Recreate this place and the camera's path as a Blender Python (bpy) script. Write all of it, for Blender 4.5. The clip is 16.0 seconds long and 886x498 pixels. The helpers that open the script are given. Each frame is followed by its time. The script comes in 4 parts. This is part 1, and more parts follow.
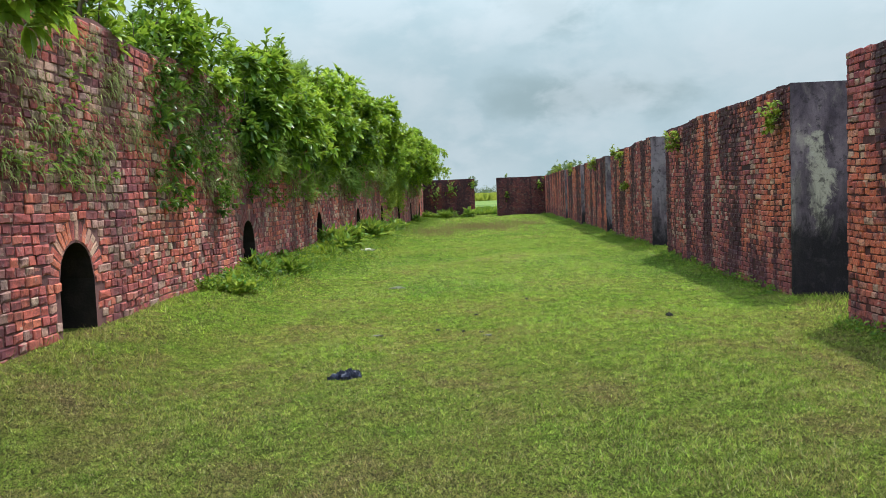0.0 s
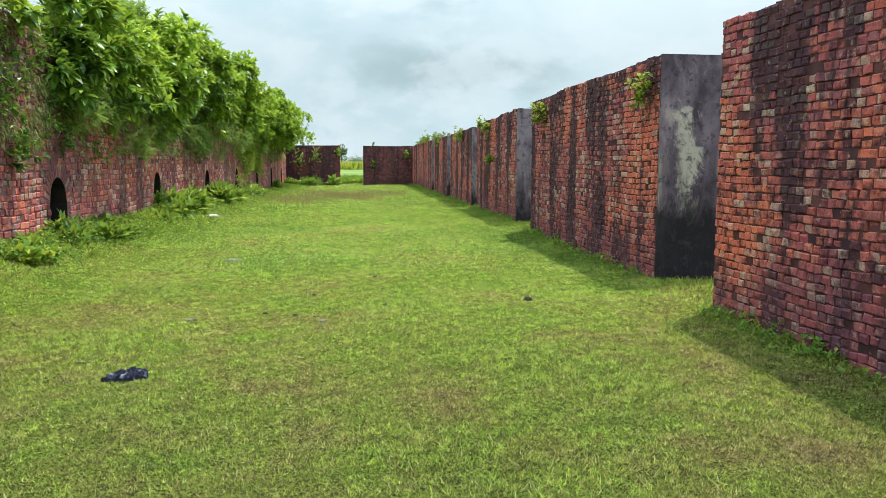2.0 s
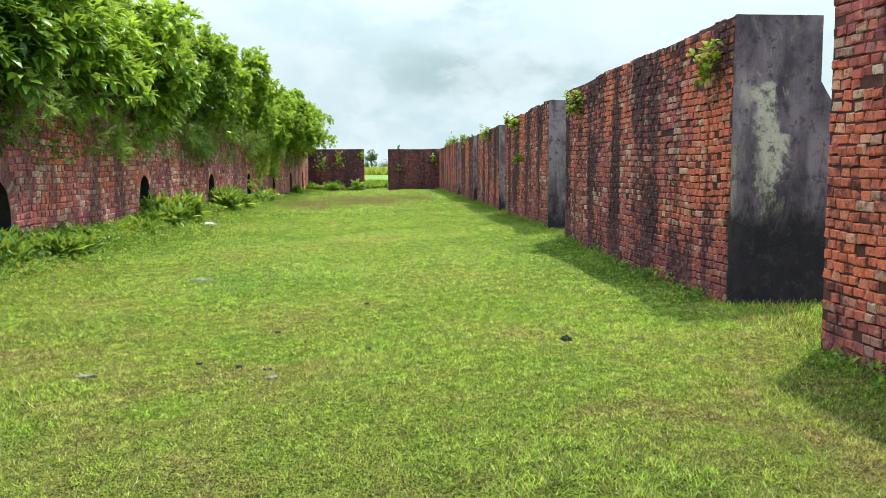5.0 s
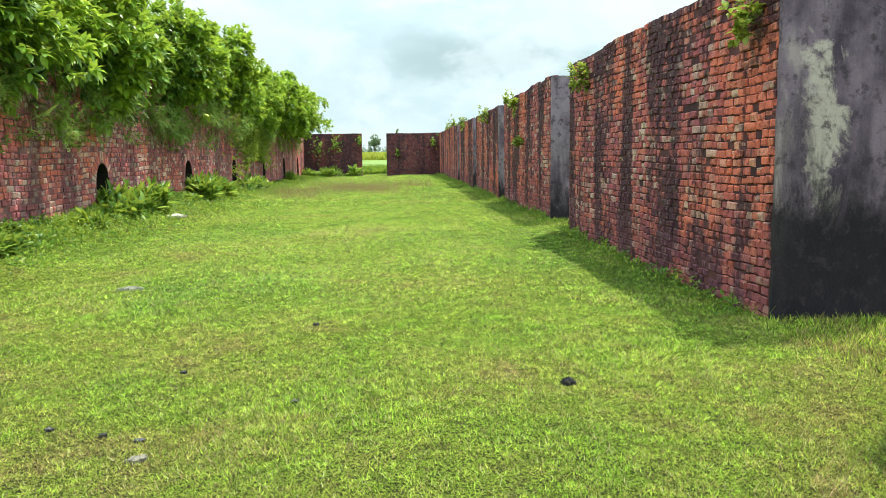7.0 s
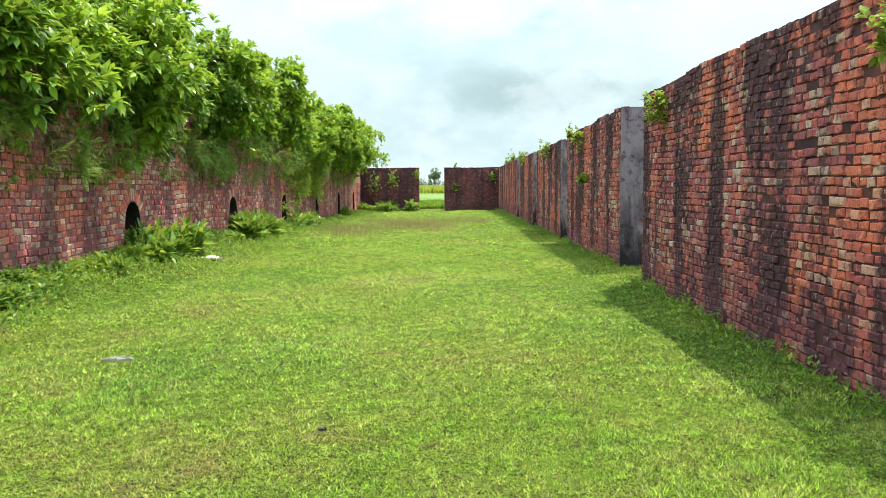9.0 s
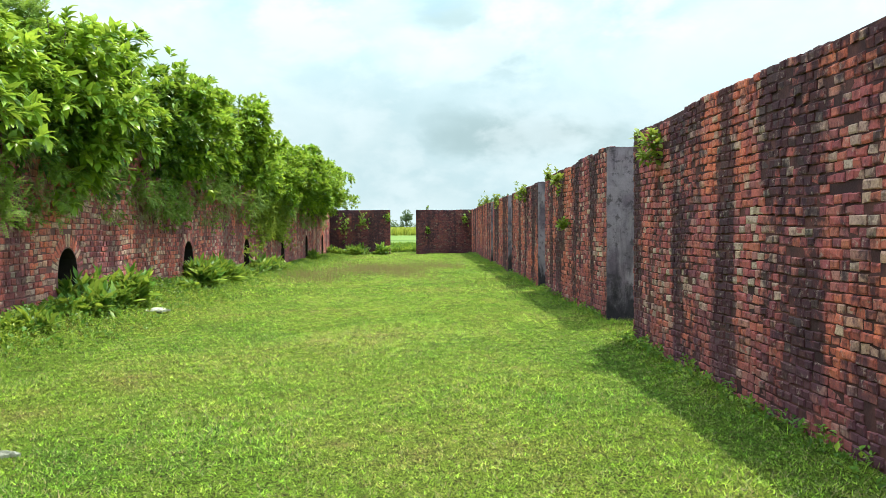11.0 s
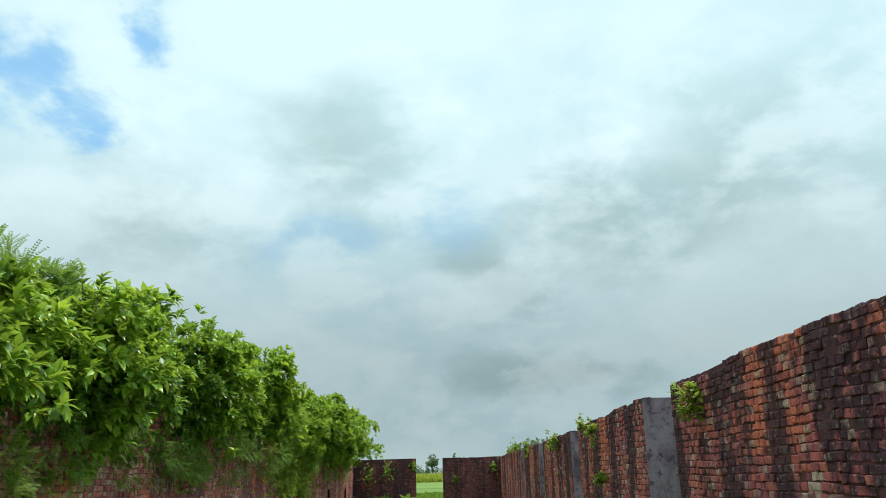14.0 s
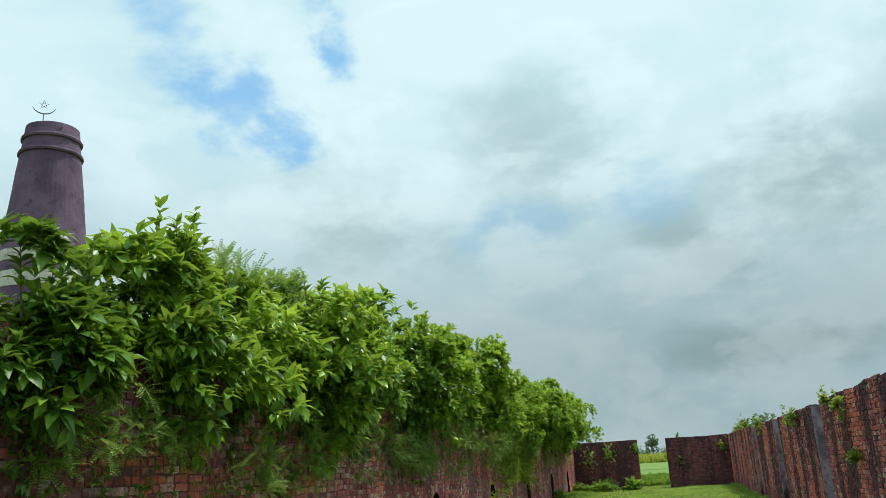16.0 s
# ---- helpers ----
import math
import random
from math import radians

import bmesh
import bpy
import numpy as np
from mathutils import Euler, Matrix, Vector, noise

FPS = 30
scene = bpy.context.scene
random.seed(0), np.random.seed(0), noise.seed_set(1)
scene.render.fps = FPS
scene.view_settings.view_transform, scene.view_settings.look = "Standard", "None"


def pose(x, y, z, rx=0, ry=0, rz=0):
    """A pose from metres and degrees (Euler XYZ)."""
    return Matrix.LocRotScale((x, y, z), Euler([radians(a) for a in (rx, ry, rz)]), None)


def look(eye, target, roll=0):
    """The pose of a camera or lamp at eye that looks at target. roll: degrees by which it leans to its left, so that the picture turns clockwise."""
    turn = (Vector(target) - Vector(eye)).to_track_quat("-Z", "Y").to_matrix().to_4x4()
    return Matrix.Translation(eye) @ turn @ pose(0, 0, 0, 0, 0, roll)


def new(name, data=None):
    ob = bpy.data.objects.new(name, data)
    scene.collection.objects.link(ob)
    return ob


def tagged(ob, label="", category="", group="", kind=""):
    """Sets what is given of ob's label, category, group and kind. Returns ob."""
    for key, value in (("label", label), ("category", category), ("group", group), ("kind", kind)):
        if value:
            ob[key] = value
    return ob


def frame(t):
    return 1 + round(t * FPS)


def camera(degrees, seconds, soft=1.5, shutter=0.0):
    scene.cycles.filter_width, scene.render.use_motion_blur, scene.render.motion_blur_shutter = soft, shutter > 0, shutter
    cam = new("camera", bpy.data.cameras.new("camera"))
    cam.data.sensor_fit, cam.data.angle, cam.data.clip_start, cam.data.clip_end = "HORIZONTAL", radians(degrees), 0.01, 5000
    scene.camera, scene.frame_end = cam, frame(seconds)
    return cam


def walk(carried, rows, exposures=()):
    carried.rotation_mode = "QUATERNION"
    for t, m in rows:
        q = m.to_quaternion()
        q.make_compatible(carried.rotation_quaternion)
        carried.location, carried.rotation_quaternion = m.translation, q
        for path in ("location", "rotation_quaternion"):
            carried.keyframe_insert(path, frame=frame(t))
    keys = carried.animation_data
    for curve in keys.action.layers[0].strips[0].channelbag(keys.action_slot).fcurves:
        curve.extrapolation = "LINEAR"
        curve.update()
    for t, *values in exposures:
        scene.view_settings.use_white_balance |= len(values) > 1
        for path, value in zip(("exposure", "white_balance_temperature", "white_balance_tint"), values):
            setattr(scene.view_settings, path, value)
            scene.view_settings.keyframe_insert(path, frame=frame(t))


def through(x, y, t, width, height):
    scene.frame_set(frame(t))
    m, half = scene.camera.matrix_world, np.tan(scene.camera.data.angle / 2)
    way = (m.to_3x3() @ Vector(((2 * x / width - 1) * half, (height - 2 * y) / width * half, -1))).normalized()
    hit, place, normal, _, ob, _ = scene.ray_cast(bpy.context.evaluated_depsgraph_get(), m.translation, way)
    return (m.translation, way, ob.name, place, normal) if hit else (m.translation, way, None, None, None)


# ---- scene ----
cam = camera(57.9, 16.0, soft=0.6)

PATH = [
    (0, (0.127, 0.517, 1.497), (0.055, 2.511, 1.365), -2.3),
    (0.5, (0.266, 0.744, 1.49), (0.327, 2.731, 1.271), -1.7),
    (1, (0.317, 1.05, 1.486), (0.48, 3.032, 1.275), -0.9),
    (1.5, (0.358, 1.358, 1.465), (0.609, 3.331, 1.25), -0.2),
    (2, (0.441, 1.703, 1.432), (0.694, 3.675, 1.22), 0.2),
    (2.5, (0.529, 2.049, 1.429), (0.757, 4.025, 1.219), 0.9),
    (3, (0.552, 2.459, 1.409), (0.699, 4.441, 1.185), 0.6),
    (3.5, (0.626, 2.807, 1.403), (0.788, 4.788, 1.178), 0.3),
    (4, (0.722, 3.221, 1.415), (0.891, 5.205, 1.222), 0.2),
    (4.2, (0.75, 3.344, 1.396), (0.911, 5.33, 1.217), 0.1),
    (6.3, (1.233, 4.955, 1.299), (1.437, 6.93, 1.057), -1.1),
    (6.5, (1.262, 5.102, 1.305), (1.45, 7.079, 1.068), -1.0),
    (7, (1.344, 5.543, 1.313), (1.505, 7.523, 1.076), -0.7),
    (7.5, (1.46, 5.963, 1.337), (1.575, 7.948, 1.119), -0.7),
    (8, (1.484, 6.352, 1.327), (1.528, 8.343, 1.139), -0.5),
    (8.5, (1.528, 6.72, 1.386), (1.534, 8.713, 1.215), -0.4),
    (10.8, (1.541, 8.183, 1.463), (1.626, 10.18, 1.397), -0.4),
    (11, (1.566, 8.307, 1.484), (1.651, 10.305, 1.433), -0.3),
    (11.5, (1.587, 8.549, 1.559), (1.646, 10.548, 1.596), 0.1),
    (12, (1.571, 8.584, 1.607), (1.606, 10.58, 1.739), 0.6),
    (12.5, (1.565, 8.599, 1.652), (1.609, 10.584, 1.896), 0.1),
    (13, (1.514, 8.553, 1.691), (1.586, 10.52, 2.048), -0.7),
    (13.5, (1.505, 8.542, 1.709), (1.572, 10.486, 2.173), -1.1),
    (14, (1.527, 8.565, 1.729), (1.56, 10.49, 2.269), -1.5),
    (14.5, (1.493, 8.611, 1.758), (1.439, 10.53, 2.321), -2.2),
    (15, (1.482, 8.585, 1.728), (1.326, 10.5, 2.285), -3.1),
    (15.5, (1.458, 8.637, 1.765), (1.171, 10.54, 2.31), -3.6),
    (16, (1.359, 8.792, 1.795), (0.908, 10.669, 2.318), -3.4),
]
EXPOSURES = [(0.0, 0.05, 6250, 14), (1.2, 0.40, 6350, 14), (4.2, 0.46, 6500, 13.5), (6.3, 0.72, 6550, 11.5), (8.7, 0.69, 6550, 11), (11.0, 0.56, 6450, 9.5),
             (12.5, 0.04, 6400, 8), (13.5, -0.14, 6350, 7), (14.5, -0.22, 6300, 6.5), (16.0, -0.28, 6300, 6.5)]
walk(cam, [(t, look(eye, target, roll)) for t, eye, target, roll in PATH], EXPOSURES)

# ---------------------------------------------------------------- world, sun
SUN_TO = Vector((0.86, 0.92, 2.87)).normalized()
sun_data = bpy.data.lights.new("sun", "SUN")
sun_data.energy, sun_data.angle, sun_data.color = 5.0, radians(1.2), (1.0, 0.95, 0.86)
sun = new("sun", sun_data)
sun.matrix_world = look(SUN_TO * 60, (0, 0, 0))


def maths(tree, op, a, b=None, c=None):
    n = tree.nodes.new("ShaderNodeMath")
    n.operation = op
    for i, v in enumerate((a, b, c)):
        if v is None:
            continue
        if isinstance(v, (int, float)):
            n.inputs[i].default_value = v
        else:
            tree.links.new(v, n.inputs[i])
    return n.outputs[0]


def vmath(tree, op, a, b=None):
    n = tree.nodes.new("ShaderNodeVectorMath")
    n.operation = op
    for i, v in enumerate((a, b)):
        if v is None:
            continue
        if isinstance(v, (tuple, list)):
            n.inputs[i].default_value = v
        else:
            tree.links.new(v, n.inputs[i])
    return n


def mix(tree, fac, a, b, blend="MIX"):
    n = tree.nodes.new("ShaderNodeMix")
    n.data_type, n.blend_type = "RGBA", blend
    for sock, v in ((n.inputs[0], fac), (n.inputs[6], a), (n.inputs[7], b)):
        if isinstance(v, (int, float)):
            sock.default_value = v
        elif isinstance(v, tuple):
            sock.default_value = (*v, 1) if len(v) == 3 else v
        else:
            tree.links.new(v, sock)
    return n.outputs[2]


def noise_tex(tree, vector, scale, detail=4.0, rough=0.55, distort=0.0):
    n = tree.nodes.new("ShaderNodeTexNoise")
    n.inputs["Scale"].default_value, n.inputs["Detail"].default_value = scale, detail
    n.inputs["Roughness"].default_value, n.inputs["Distortion"].default_value = rough, distort
    if vector is not None:
        tree.links.new(vector, n.inputs["Vector"])
    return n.outputs[0]


def smooth(tree, value, lo, hi, out_lo=0.0, out_hi=1.0):
    n = tree.nodes.new("ShaderNodeMapRange")
    n.interpolation_type = "SMOOTHSTEP"
    n.inputs[1].default_value, n.inputs[2].default_value = lo, hi
    n.inputs[3].default_value, n.inputs[4].default_value = out_lo, out_hi
    tree.links.new(value, n.inputs[0])
    return n.outputs[0]


def ramp(tree, fac, stops, interp="LINEAR"):
    n = tree.nodes.new("ShaderNodeValToRGB")
    n.color_ramp.interpolation = interp
    els = n.color_ramp.elements
    while len(els) < len(stops):
        els.new(0.5)
    for el, (p, c) in zip(els, stops):
        el.position, el.color = p, (*c, 1)
    tree.links.new(fac, n.inputs[0])
    return n.outputs[0]


def build_world():
    world = bpy.data.worlds.new("sky")
    scene.world = world
    world.use_nodes = True
    tree = world.node_tree
    bg = tree.nodes["Background"]
    bg.inputs[1].default_value = 0.1
    sky = tree.nodes.new("ShaderNodeTexSky")
    sky.sky_type, sky.sun_disc = "NISHITA", False
    sky.sun_elevation, sky.sun_rotation = radians(66.3), radians(43)
    way = tree.nodes.new("ShaderNodeTexCoord").outputs["Generated"]
    sep = tree.nodes.new("ShaderNodeSeparateXYZ")
    tree.links.new(way, sep.inputs[0])
    up = maths(tree, "ADD", maths(tree, "MAXIMUM", sep.outputs[2], 0.0), 0.55)
    flat = tree.nodes.new("ShaderNodeCombineXYZ")
    tree.links.new(maths(tree, "DIVIDE", sep.outputs[0], up), flat.inputs[0])
    tree.links.new(maths(tree, "DIVIDE", sep.outputs[1], up), flat.inputs[1])
    tree.links.new(maths(tree, "MULTIPLY", sep.outputs[2], 1.1), flat.inputs[2])
    layer = flat.outputs[0]
    billow = noise_tex(tree, layer, 2.6, 8.0, 0.54, 0.3)
    wisps = noise_tex(tree, layer, 7.0, 8.0, 0.57, 0.2)
    body = noise_tex(tree, vmath(tree, "ADD", layer, (3.1, 7.7, 0)).outputs[0], 2.0, 6.0, 0.5, 0.3)

    def spot(x, y, z, near, far, flatten=1.0):
        off = vmath(tree, "SUBTRACT", way, (x, y, z)).outputs[0]
        off = vmath(tree, "MULTIPLY", off, (1, 1, flatten)).outputs[0]
        d = vmath(tree, "LENGTH", off).outputs["Value"]
        d = maths(tree, "ADD", d, maths(tree, "MULTIPLY_ADD", billow, 0.42, -0.21))
        d = maths(tree, "ADD", d, maths(tree, "MULTIPLY_ADD", wisps, 0.16, -0.08))
        return smooth(tree, d, near, far, 1.0, 0.0)

    def gather(spots):
        total = None
        for one in spots:
            total = spot(*one) if total is None else maths(tree, "MAXIMUM", total, spot(*one))
        return total

    # blue breaks in the cloud layer, and the heavier grey banks
    gaps = gather(((-0.47, 0.725, 0.503, -0.06, 0.03), (-0.421, 0.787, 0.451, -0.01, 0.05), (-0.372, 0.834, 0.408, 0.01, 0.055), (-0.316, 0.819, 0.479, 0.0, 0.045)))
    veiled = gather(((-0.142, 0.946, 0.29, -0.02, 0.07, 1.8), (0.026, 0.946, 0.32, -0.02, 0.07, 1.8), (-0.35, 0.93, 0.14, -0.02, 0.06, 2.0)))
    gaps = maths(tree, "MAXIMUM", gaps, maths(tree, "MULTIPLY", veiled, 0.45))
    banks = gather(((0.34, 0.88, 0.31, 0.0, 0.22, 1.4), (0.21, 0.93, 0.30, 0.0, 0.17, 1.5), (0.085, 0.967, 0.235, -0.02, 0.10, 1.7), (0.12, 0.985, 0.113, -0.02, 0.12, 3.2),
                    (0.19, 0.975, 0.115, -0.02, 0.11, 3.4), (-0.11, 0.92, 0.377, -0.02, 0.14, 1.2), (-0.335, 0.892, 0.30, -0.02, 0.14, 1.2)))
    grey = maths(tree, "MULTIPLY", smooth(tree, body, 0.45, 0.75), 0.12)
    grey = maths(tree, "MAXIMUM", grey, maths(tree, "MULTIPLY", banks, 0.60))
    grey = maths(tree, "MULTIPLY", grey, smooth(tree, billow, 0.2, 0.55, 0.55, 1.0))
    cloud = mix(tree, smooth(tree, billow, 0.38, 0.60), (4.4, 5.85, 6.2), (5.3, 6.55, 6.8))
    cloud = mix(tree, grey, cloud, (2.3, 3.25, 3.25))
    cloud = mix(tree, smooth(tree, wisps, 0.46, 0.66, 0.0, 0.5), cloud, (6.0, 7.0, 7.2))
    # an overcast sky is brightest overhead
    bright = maths(tree, "MULTIPLY", smooth(tree, sep.outputs[2], 0.52, 0.95, 1.0, 2.1), smooth(tree, sep.outputs[2], 0.10, 0.42, 0.97, 1.72))
    open_sky = maths(tree, "MULTIPLY", gaps, smooth(tree, wisps, 0.42, 0.62, 1.0, 0.3))
    blue = mix(tree, 0.75, sky.outputs[0], (2.3, 4.5, 6.6))
    high = vmath(tree, "SCALE", mix(tree, open_sky, cloud, blue))
    tree.links.new(bright, high.inputs["Scale"])
    tree.links.new(high.outputs[0], bg.inputs[0])


build_world()


# ---------------------------------------------------------------- materials
def material(name):
    mat = bpy.data.materials.new(name)
    mat.use_nodes = True
    tree = mat.node_tree
    return mat, tree, tree.nodes["Principled BSDF"]


def place_of(tree):
    return tree.nodes.new("ShaderNodeNewGeometry").outputs["Position"]


def scaled(tree, vector, x, y, z):
    return vmath(tree, "MULTIPLY", vector, (x, y, z)).outputs[0]


def own_random(tree):
    a = tree.nodes.new("ShaderNodeObjectInfo").outputs["Random"]
    b = tree.nodes.new("ShaderNodeNewGeometry").outputs["Random Per Island"]
    return maths(tree, "FRACT", maths(tree, "ADD", a, b))


def bump(tree, shader, height, strength, distance):
    n = tree.nodes.new("ShaderNodeBump")
    n.inputs["Strength"].default_value, n.inputs["Distance"].default_value = strength, distance
    tree.links.new(height, n.inputs["Height"])
    tree.links.new(n.outputs[0], shader.inputs["Normal"])


def brick_material(name, soot, damp, warm, sooted=0.0, dust=0.04, dull=0.5, pale=0.0, smear=0.0, old=0.0):
    mat, tree, bsdf = material(name)
    at = place_of(tree)
    r = own_random(tree)
    base = ramp(tree, r, [(0.0, (0.14, 0.035, 0.055)), (0.12, (0.39, 0.076, 0.085)), (0.34, (0.60, 0.118, 0.100)), (0.55, (0.74, 0.155, 0.100)),
                          (0.72, (0.82, 0.235, 0.12)), (0.82, (0.42, 0.125, 0.135)), (0.90, (0.66, 0.32, 0.24)), (0.955, (0.76, 0.56, 0.42)), (1.0, (0.80, 0.68, 0.54))])
    # warmer and duller stretches of the wall, each some courses high
    zone = noise_tex(tree, scaled(tree, at, 0.5, 0.5, 0.7), 1.0, 4.0, 0.55)
    base = mix(tree, smooth(tree, zone, 0.42, 0.62), mix(tree, dull, base, (0.27, 0.068, 0.105)), mix(tree, warm, base, (0.80, 0.185, 0.085)))
    # pale underfired bricks, more of them in some stretches
    lot = maths(tree, "FRACT", maths(tree, "MULTIPLY", r, 23.1))
    share = smooth(tree, noise_tex(tree, scaled(tree, at, 0.7, 0.7, 1.6), 1.0, 4.0, 0.6), 0.40, 0.62, 0.0, pale)
    base = mix(tree, maths(tree, "MULTIPLY", maths(tree, "LESS_THAN", lot, share), 0.75), base, mix(tree, r, (0.46, 0.30, 0.25), (0.66, 0.50, 0.36)))
    # lime mortar smeared over the faces
    wipe = noise_tex(tree, vmath(tree, "ADD", at, (4.0, 2.0, 1.0)).outputs[0], 1.5, 6.0, 0.66, 0.5)
    base = mix(tree, smooth(tree, wipe, 0.54, 0.66, 0.0, smear), base, (0.33, 0.20, 0.22))
    grain = noise_tex(tree, at, 55.0, 5.0, 0.65)
    base = mix(tree, smooth(tree, grain, 0.36, 0.7), base, mix(tree, 0.45, base, (0.09, 0.045, 0.05)))
    scar = noise_tex(tree, at, 17.0, 6.0, 0.7, 0.4)
    base = mix(tree, smooth(tree, scar, 0.50, 0.66, 0.0, 0.7), base, (0.10, 0.035, 0.05))
    base = mix(tree, dust, base, (0.56, 0.31, 0.26))
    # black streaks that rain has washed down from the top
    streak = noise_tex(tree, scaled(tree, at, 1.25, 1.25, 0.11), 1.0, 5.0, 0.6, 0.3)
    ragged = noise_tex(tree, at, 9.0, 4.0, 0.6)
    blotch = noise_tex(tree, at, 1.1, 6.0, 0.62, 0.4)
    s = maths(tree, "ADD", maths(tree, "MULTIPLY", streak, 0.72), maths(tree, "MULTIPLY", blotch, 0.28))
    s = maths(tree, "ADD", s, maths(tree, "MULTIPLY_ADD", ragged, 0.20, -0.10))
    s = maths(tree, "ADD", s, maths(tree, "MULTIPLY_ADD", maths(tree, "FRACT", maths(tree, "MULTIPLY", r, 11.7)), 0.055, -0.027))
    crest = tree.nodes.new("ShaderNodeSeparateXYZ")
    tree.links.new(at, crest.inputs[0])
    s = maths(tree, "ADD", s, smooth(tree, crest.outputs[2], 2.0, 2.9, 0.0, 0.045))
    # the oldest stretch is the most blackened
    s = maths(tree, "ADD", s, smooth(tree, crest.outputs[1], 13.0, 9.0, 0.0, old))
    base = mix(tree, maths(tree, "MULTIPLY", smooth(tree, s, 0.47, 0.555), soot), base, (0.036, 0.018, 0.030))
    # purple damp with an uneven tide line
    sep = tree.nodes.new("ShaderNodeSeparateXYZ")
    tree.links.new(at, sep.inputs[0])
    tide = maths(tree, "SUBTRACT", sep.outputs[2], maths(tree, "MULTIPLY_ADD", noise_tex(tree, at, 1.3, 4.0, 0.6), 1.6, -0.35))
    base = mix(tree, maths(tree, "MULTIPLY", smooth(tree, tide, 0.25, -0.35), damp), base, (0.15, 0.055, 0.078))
    base = mix(tree, sooted, base, (0.05, 0.024, 0.03))
    # pale salts
    salt = noise_tex(tree, at, 14.0, 6.0, 0.7)
    base = mix(tree, smooth(tree, salt, 0.56, 0.70, 0.0, 0.5), base, (0.56, 0.40, 0.34))
    tree.links.new(base, bsdf.inputs["Base Color"])
    bsdf.inputs["Roughness"].default_value = 0.9
    bsdf.inputs["Specular IOR Level"].default_value = 0.25
    bump(tree, bsdf, noise_tex(tree, at, 38.0, 6.0, 0.7), 0.7, 0.012)
    return mat


def rough_material(name, a, b, scale=3.0, grain=40.0, rough=0.9, depth=0.01, c=None):
    mat, tree, bsdf = material(name)
    at = place_of(tree)
    base = mix(tree, smooth(tree, noise_tex(tree, at, scale, 5.0, 0.6), 0.35, 0.65), a, b)
    if c:
        base = mix(tree, smooth(tree, noise_tex(tree, at, scale * 2.7, 5.0, 0.65), 0.56, 0.68), base, c)
    fine = noise_tex(tree, at, grain, 5.0, 0.65)
    base = mix(tree, smooth(tree, fine, 0.3, 0.75, 0.0, 0.35), base, tuple(v * 0.45 for v in a))
    tree.links.new(base, bsdf.inputs["Base Color"])
    bsdf.inputs["Roughness"].default_value = rough
    bsdf.inputs["Specular IOR Level"].default_value = 0.25
    bump(tree, bsdf, fine, 0.6, depth)
    return mat


def plaster_material(name):
    mat, tree, bsdf = material(name)
    at = place_of(tree)
    big = noise_tex(tree, scaled(tree, at, 1.6, 1.6, 1.0), 1.0, 6.0, 0.62, 0.3)
    base = mix(tree, smooth(tree, big, 0.38, 0.62), (0.065, 0.046, 0.066), (0.20, 0.148, 0.185))
    # cream limewash left in upright patches
    wash = noise_tex(tree, scaled(tree, vmath(tree, "ADD", at, (0.13, 0.4, 0.35)).outputs[0], 2.3, 2.3, 0.75), 1.0, 5.0, 0.55, 0.4)
    base = mix(tree, smooth(tree, wash, 0.56, 0.68, 0.0, 0.55), base, (0.44, 0.37, 0.33))
    # the one broad patch of limewash left on the widest reveal
    off = vmath(tree, "SUBTRACT", at, (5.05, 12.0, 1.50)).outputs[0]
    off = vmath(tree, "LENGTH", vmath(tree, "MULTIPLY", off, (5.2, 1.5, 1.25)).outputs[0]).outputs["Value"]
    off = maths(tree, "ADD", off, maths(tree, "MULTIPLY_ADD", noise_tex(tree, scaled(tree, at, 1.2, 1.2, 0.85), 3.0, 7.0, 0.70, 0.5), 3.4, -1.7))
    base = mix(tree, smooth(tree, off, 1.05, 0.6, 0.0, 0.8), base, (0.50, 0.44, 0.37))
    far = tree.nodes.new("ShaderNodeSeparateXYZ")
    tree.links.new(at, far.inputs[0])
    pale = maths(tree, "MULTIPLY", smooth(tree, far.outputs[1], 14.0, 21.0, 0.0, 0.6), smooth(tree, noise_tex(tree, at, 2.2, 6.0, 0.65), 0.35, 0.6))
    base = mix(tree, pale, base, (0.31, 0.255, 0.30))
    # dark rain stains that run down the coat
    runs = noise_tex(tree, scaled(tree, vmath(tree, "ADD", at, (0.7, 0.0, 0.2)).outputs[0], 3.4, 3.4, 0.7), 1.0, 7.0, 0.68, 0.3)
    base = mix(tree, smooth(tree, runs, 0.48, 0.62, 0.0, 0.6), base, (0.048, 0.036, 0.050))
    # black mould with a ragged edge
    sep = tree.nodes.new("ShaderNodeSeparateXYZ")
    tree.links.new(at, sep.inputs[0])
    edge = maths(tree, "SUBTRACT", sep.outputs[2], maths(tree, "MULTIPLY", noise_tex(tree, scaled(tree, at, 1.6, 1.6, 0.8), 2.2, 7.0, 0.72, 0.4), 1.9))
    edge = maths(tree, "ADD", edge, smooth(tree, sep.outputs[1], 14.0, 20.0, 0.0, 0.45))
    base = mix(tree, smooth(tree, edge, 0.25, -0.30, 0.0, 0.93), base, (0.016, 0.013, 0.017))
    spots = noise_tex(tree, at, 7.0, 6.0, 0.7)
    base = mix(tree, smooth(tree, spots, 0.52, 0.64, 0.0, 0.75), base, (0.045, 0.036, 0.043))
    tree.links.new(base, bsdf.inputs["Base Color"])
    bsdf.inputs["Roughness"].default_value = 0.92
    bsdf.inputs["Specular IOR Level"].default_value = 0.2
    bump(tree, bsdf, noise_tex(tree, at, 16.0, 7.0, 0.7), 0.6, 0.02)
    return mat


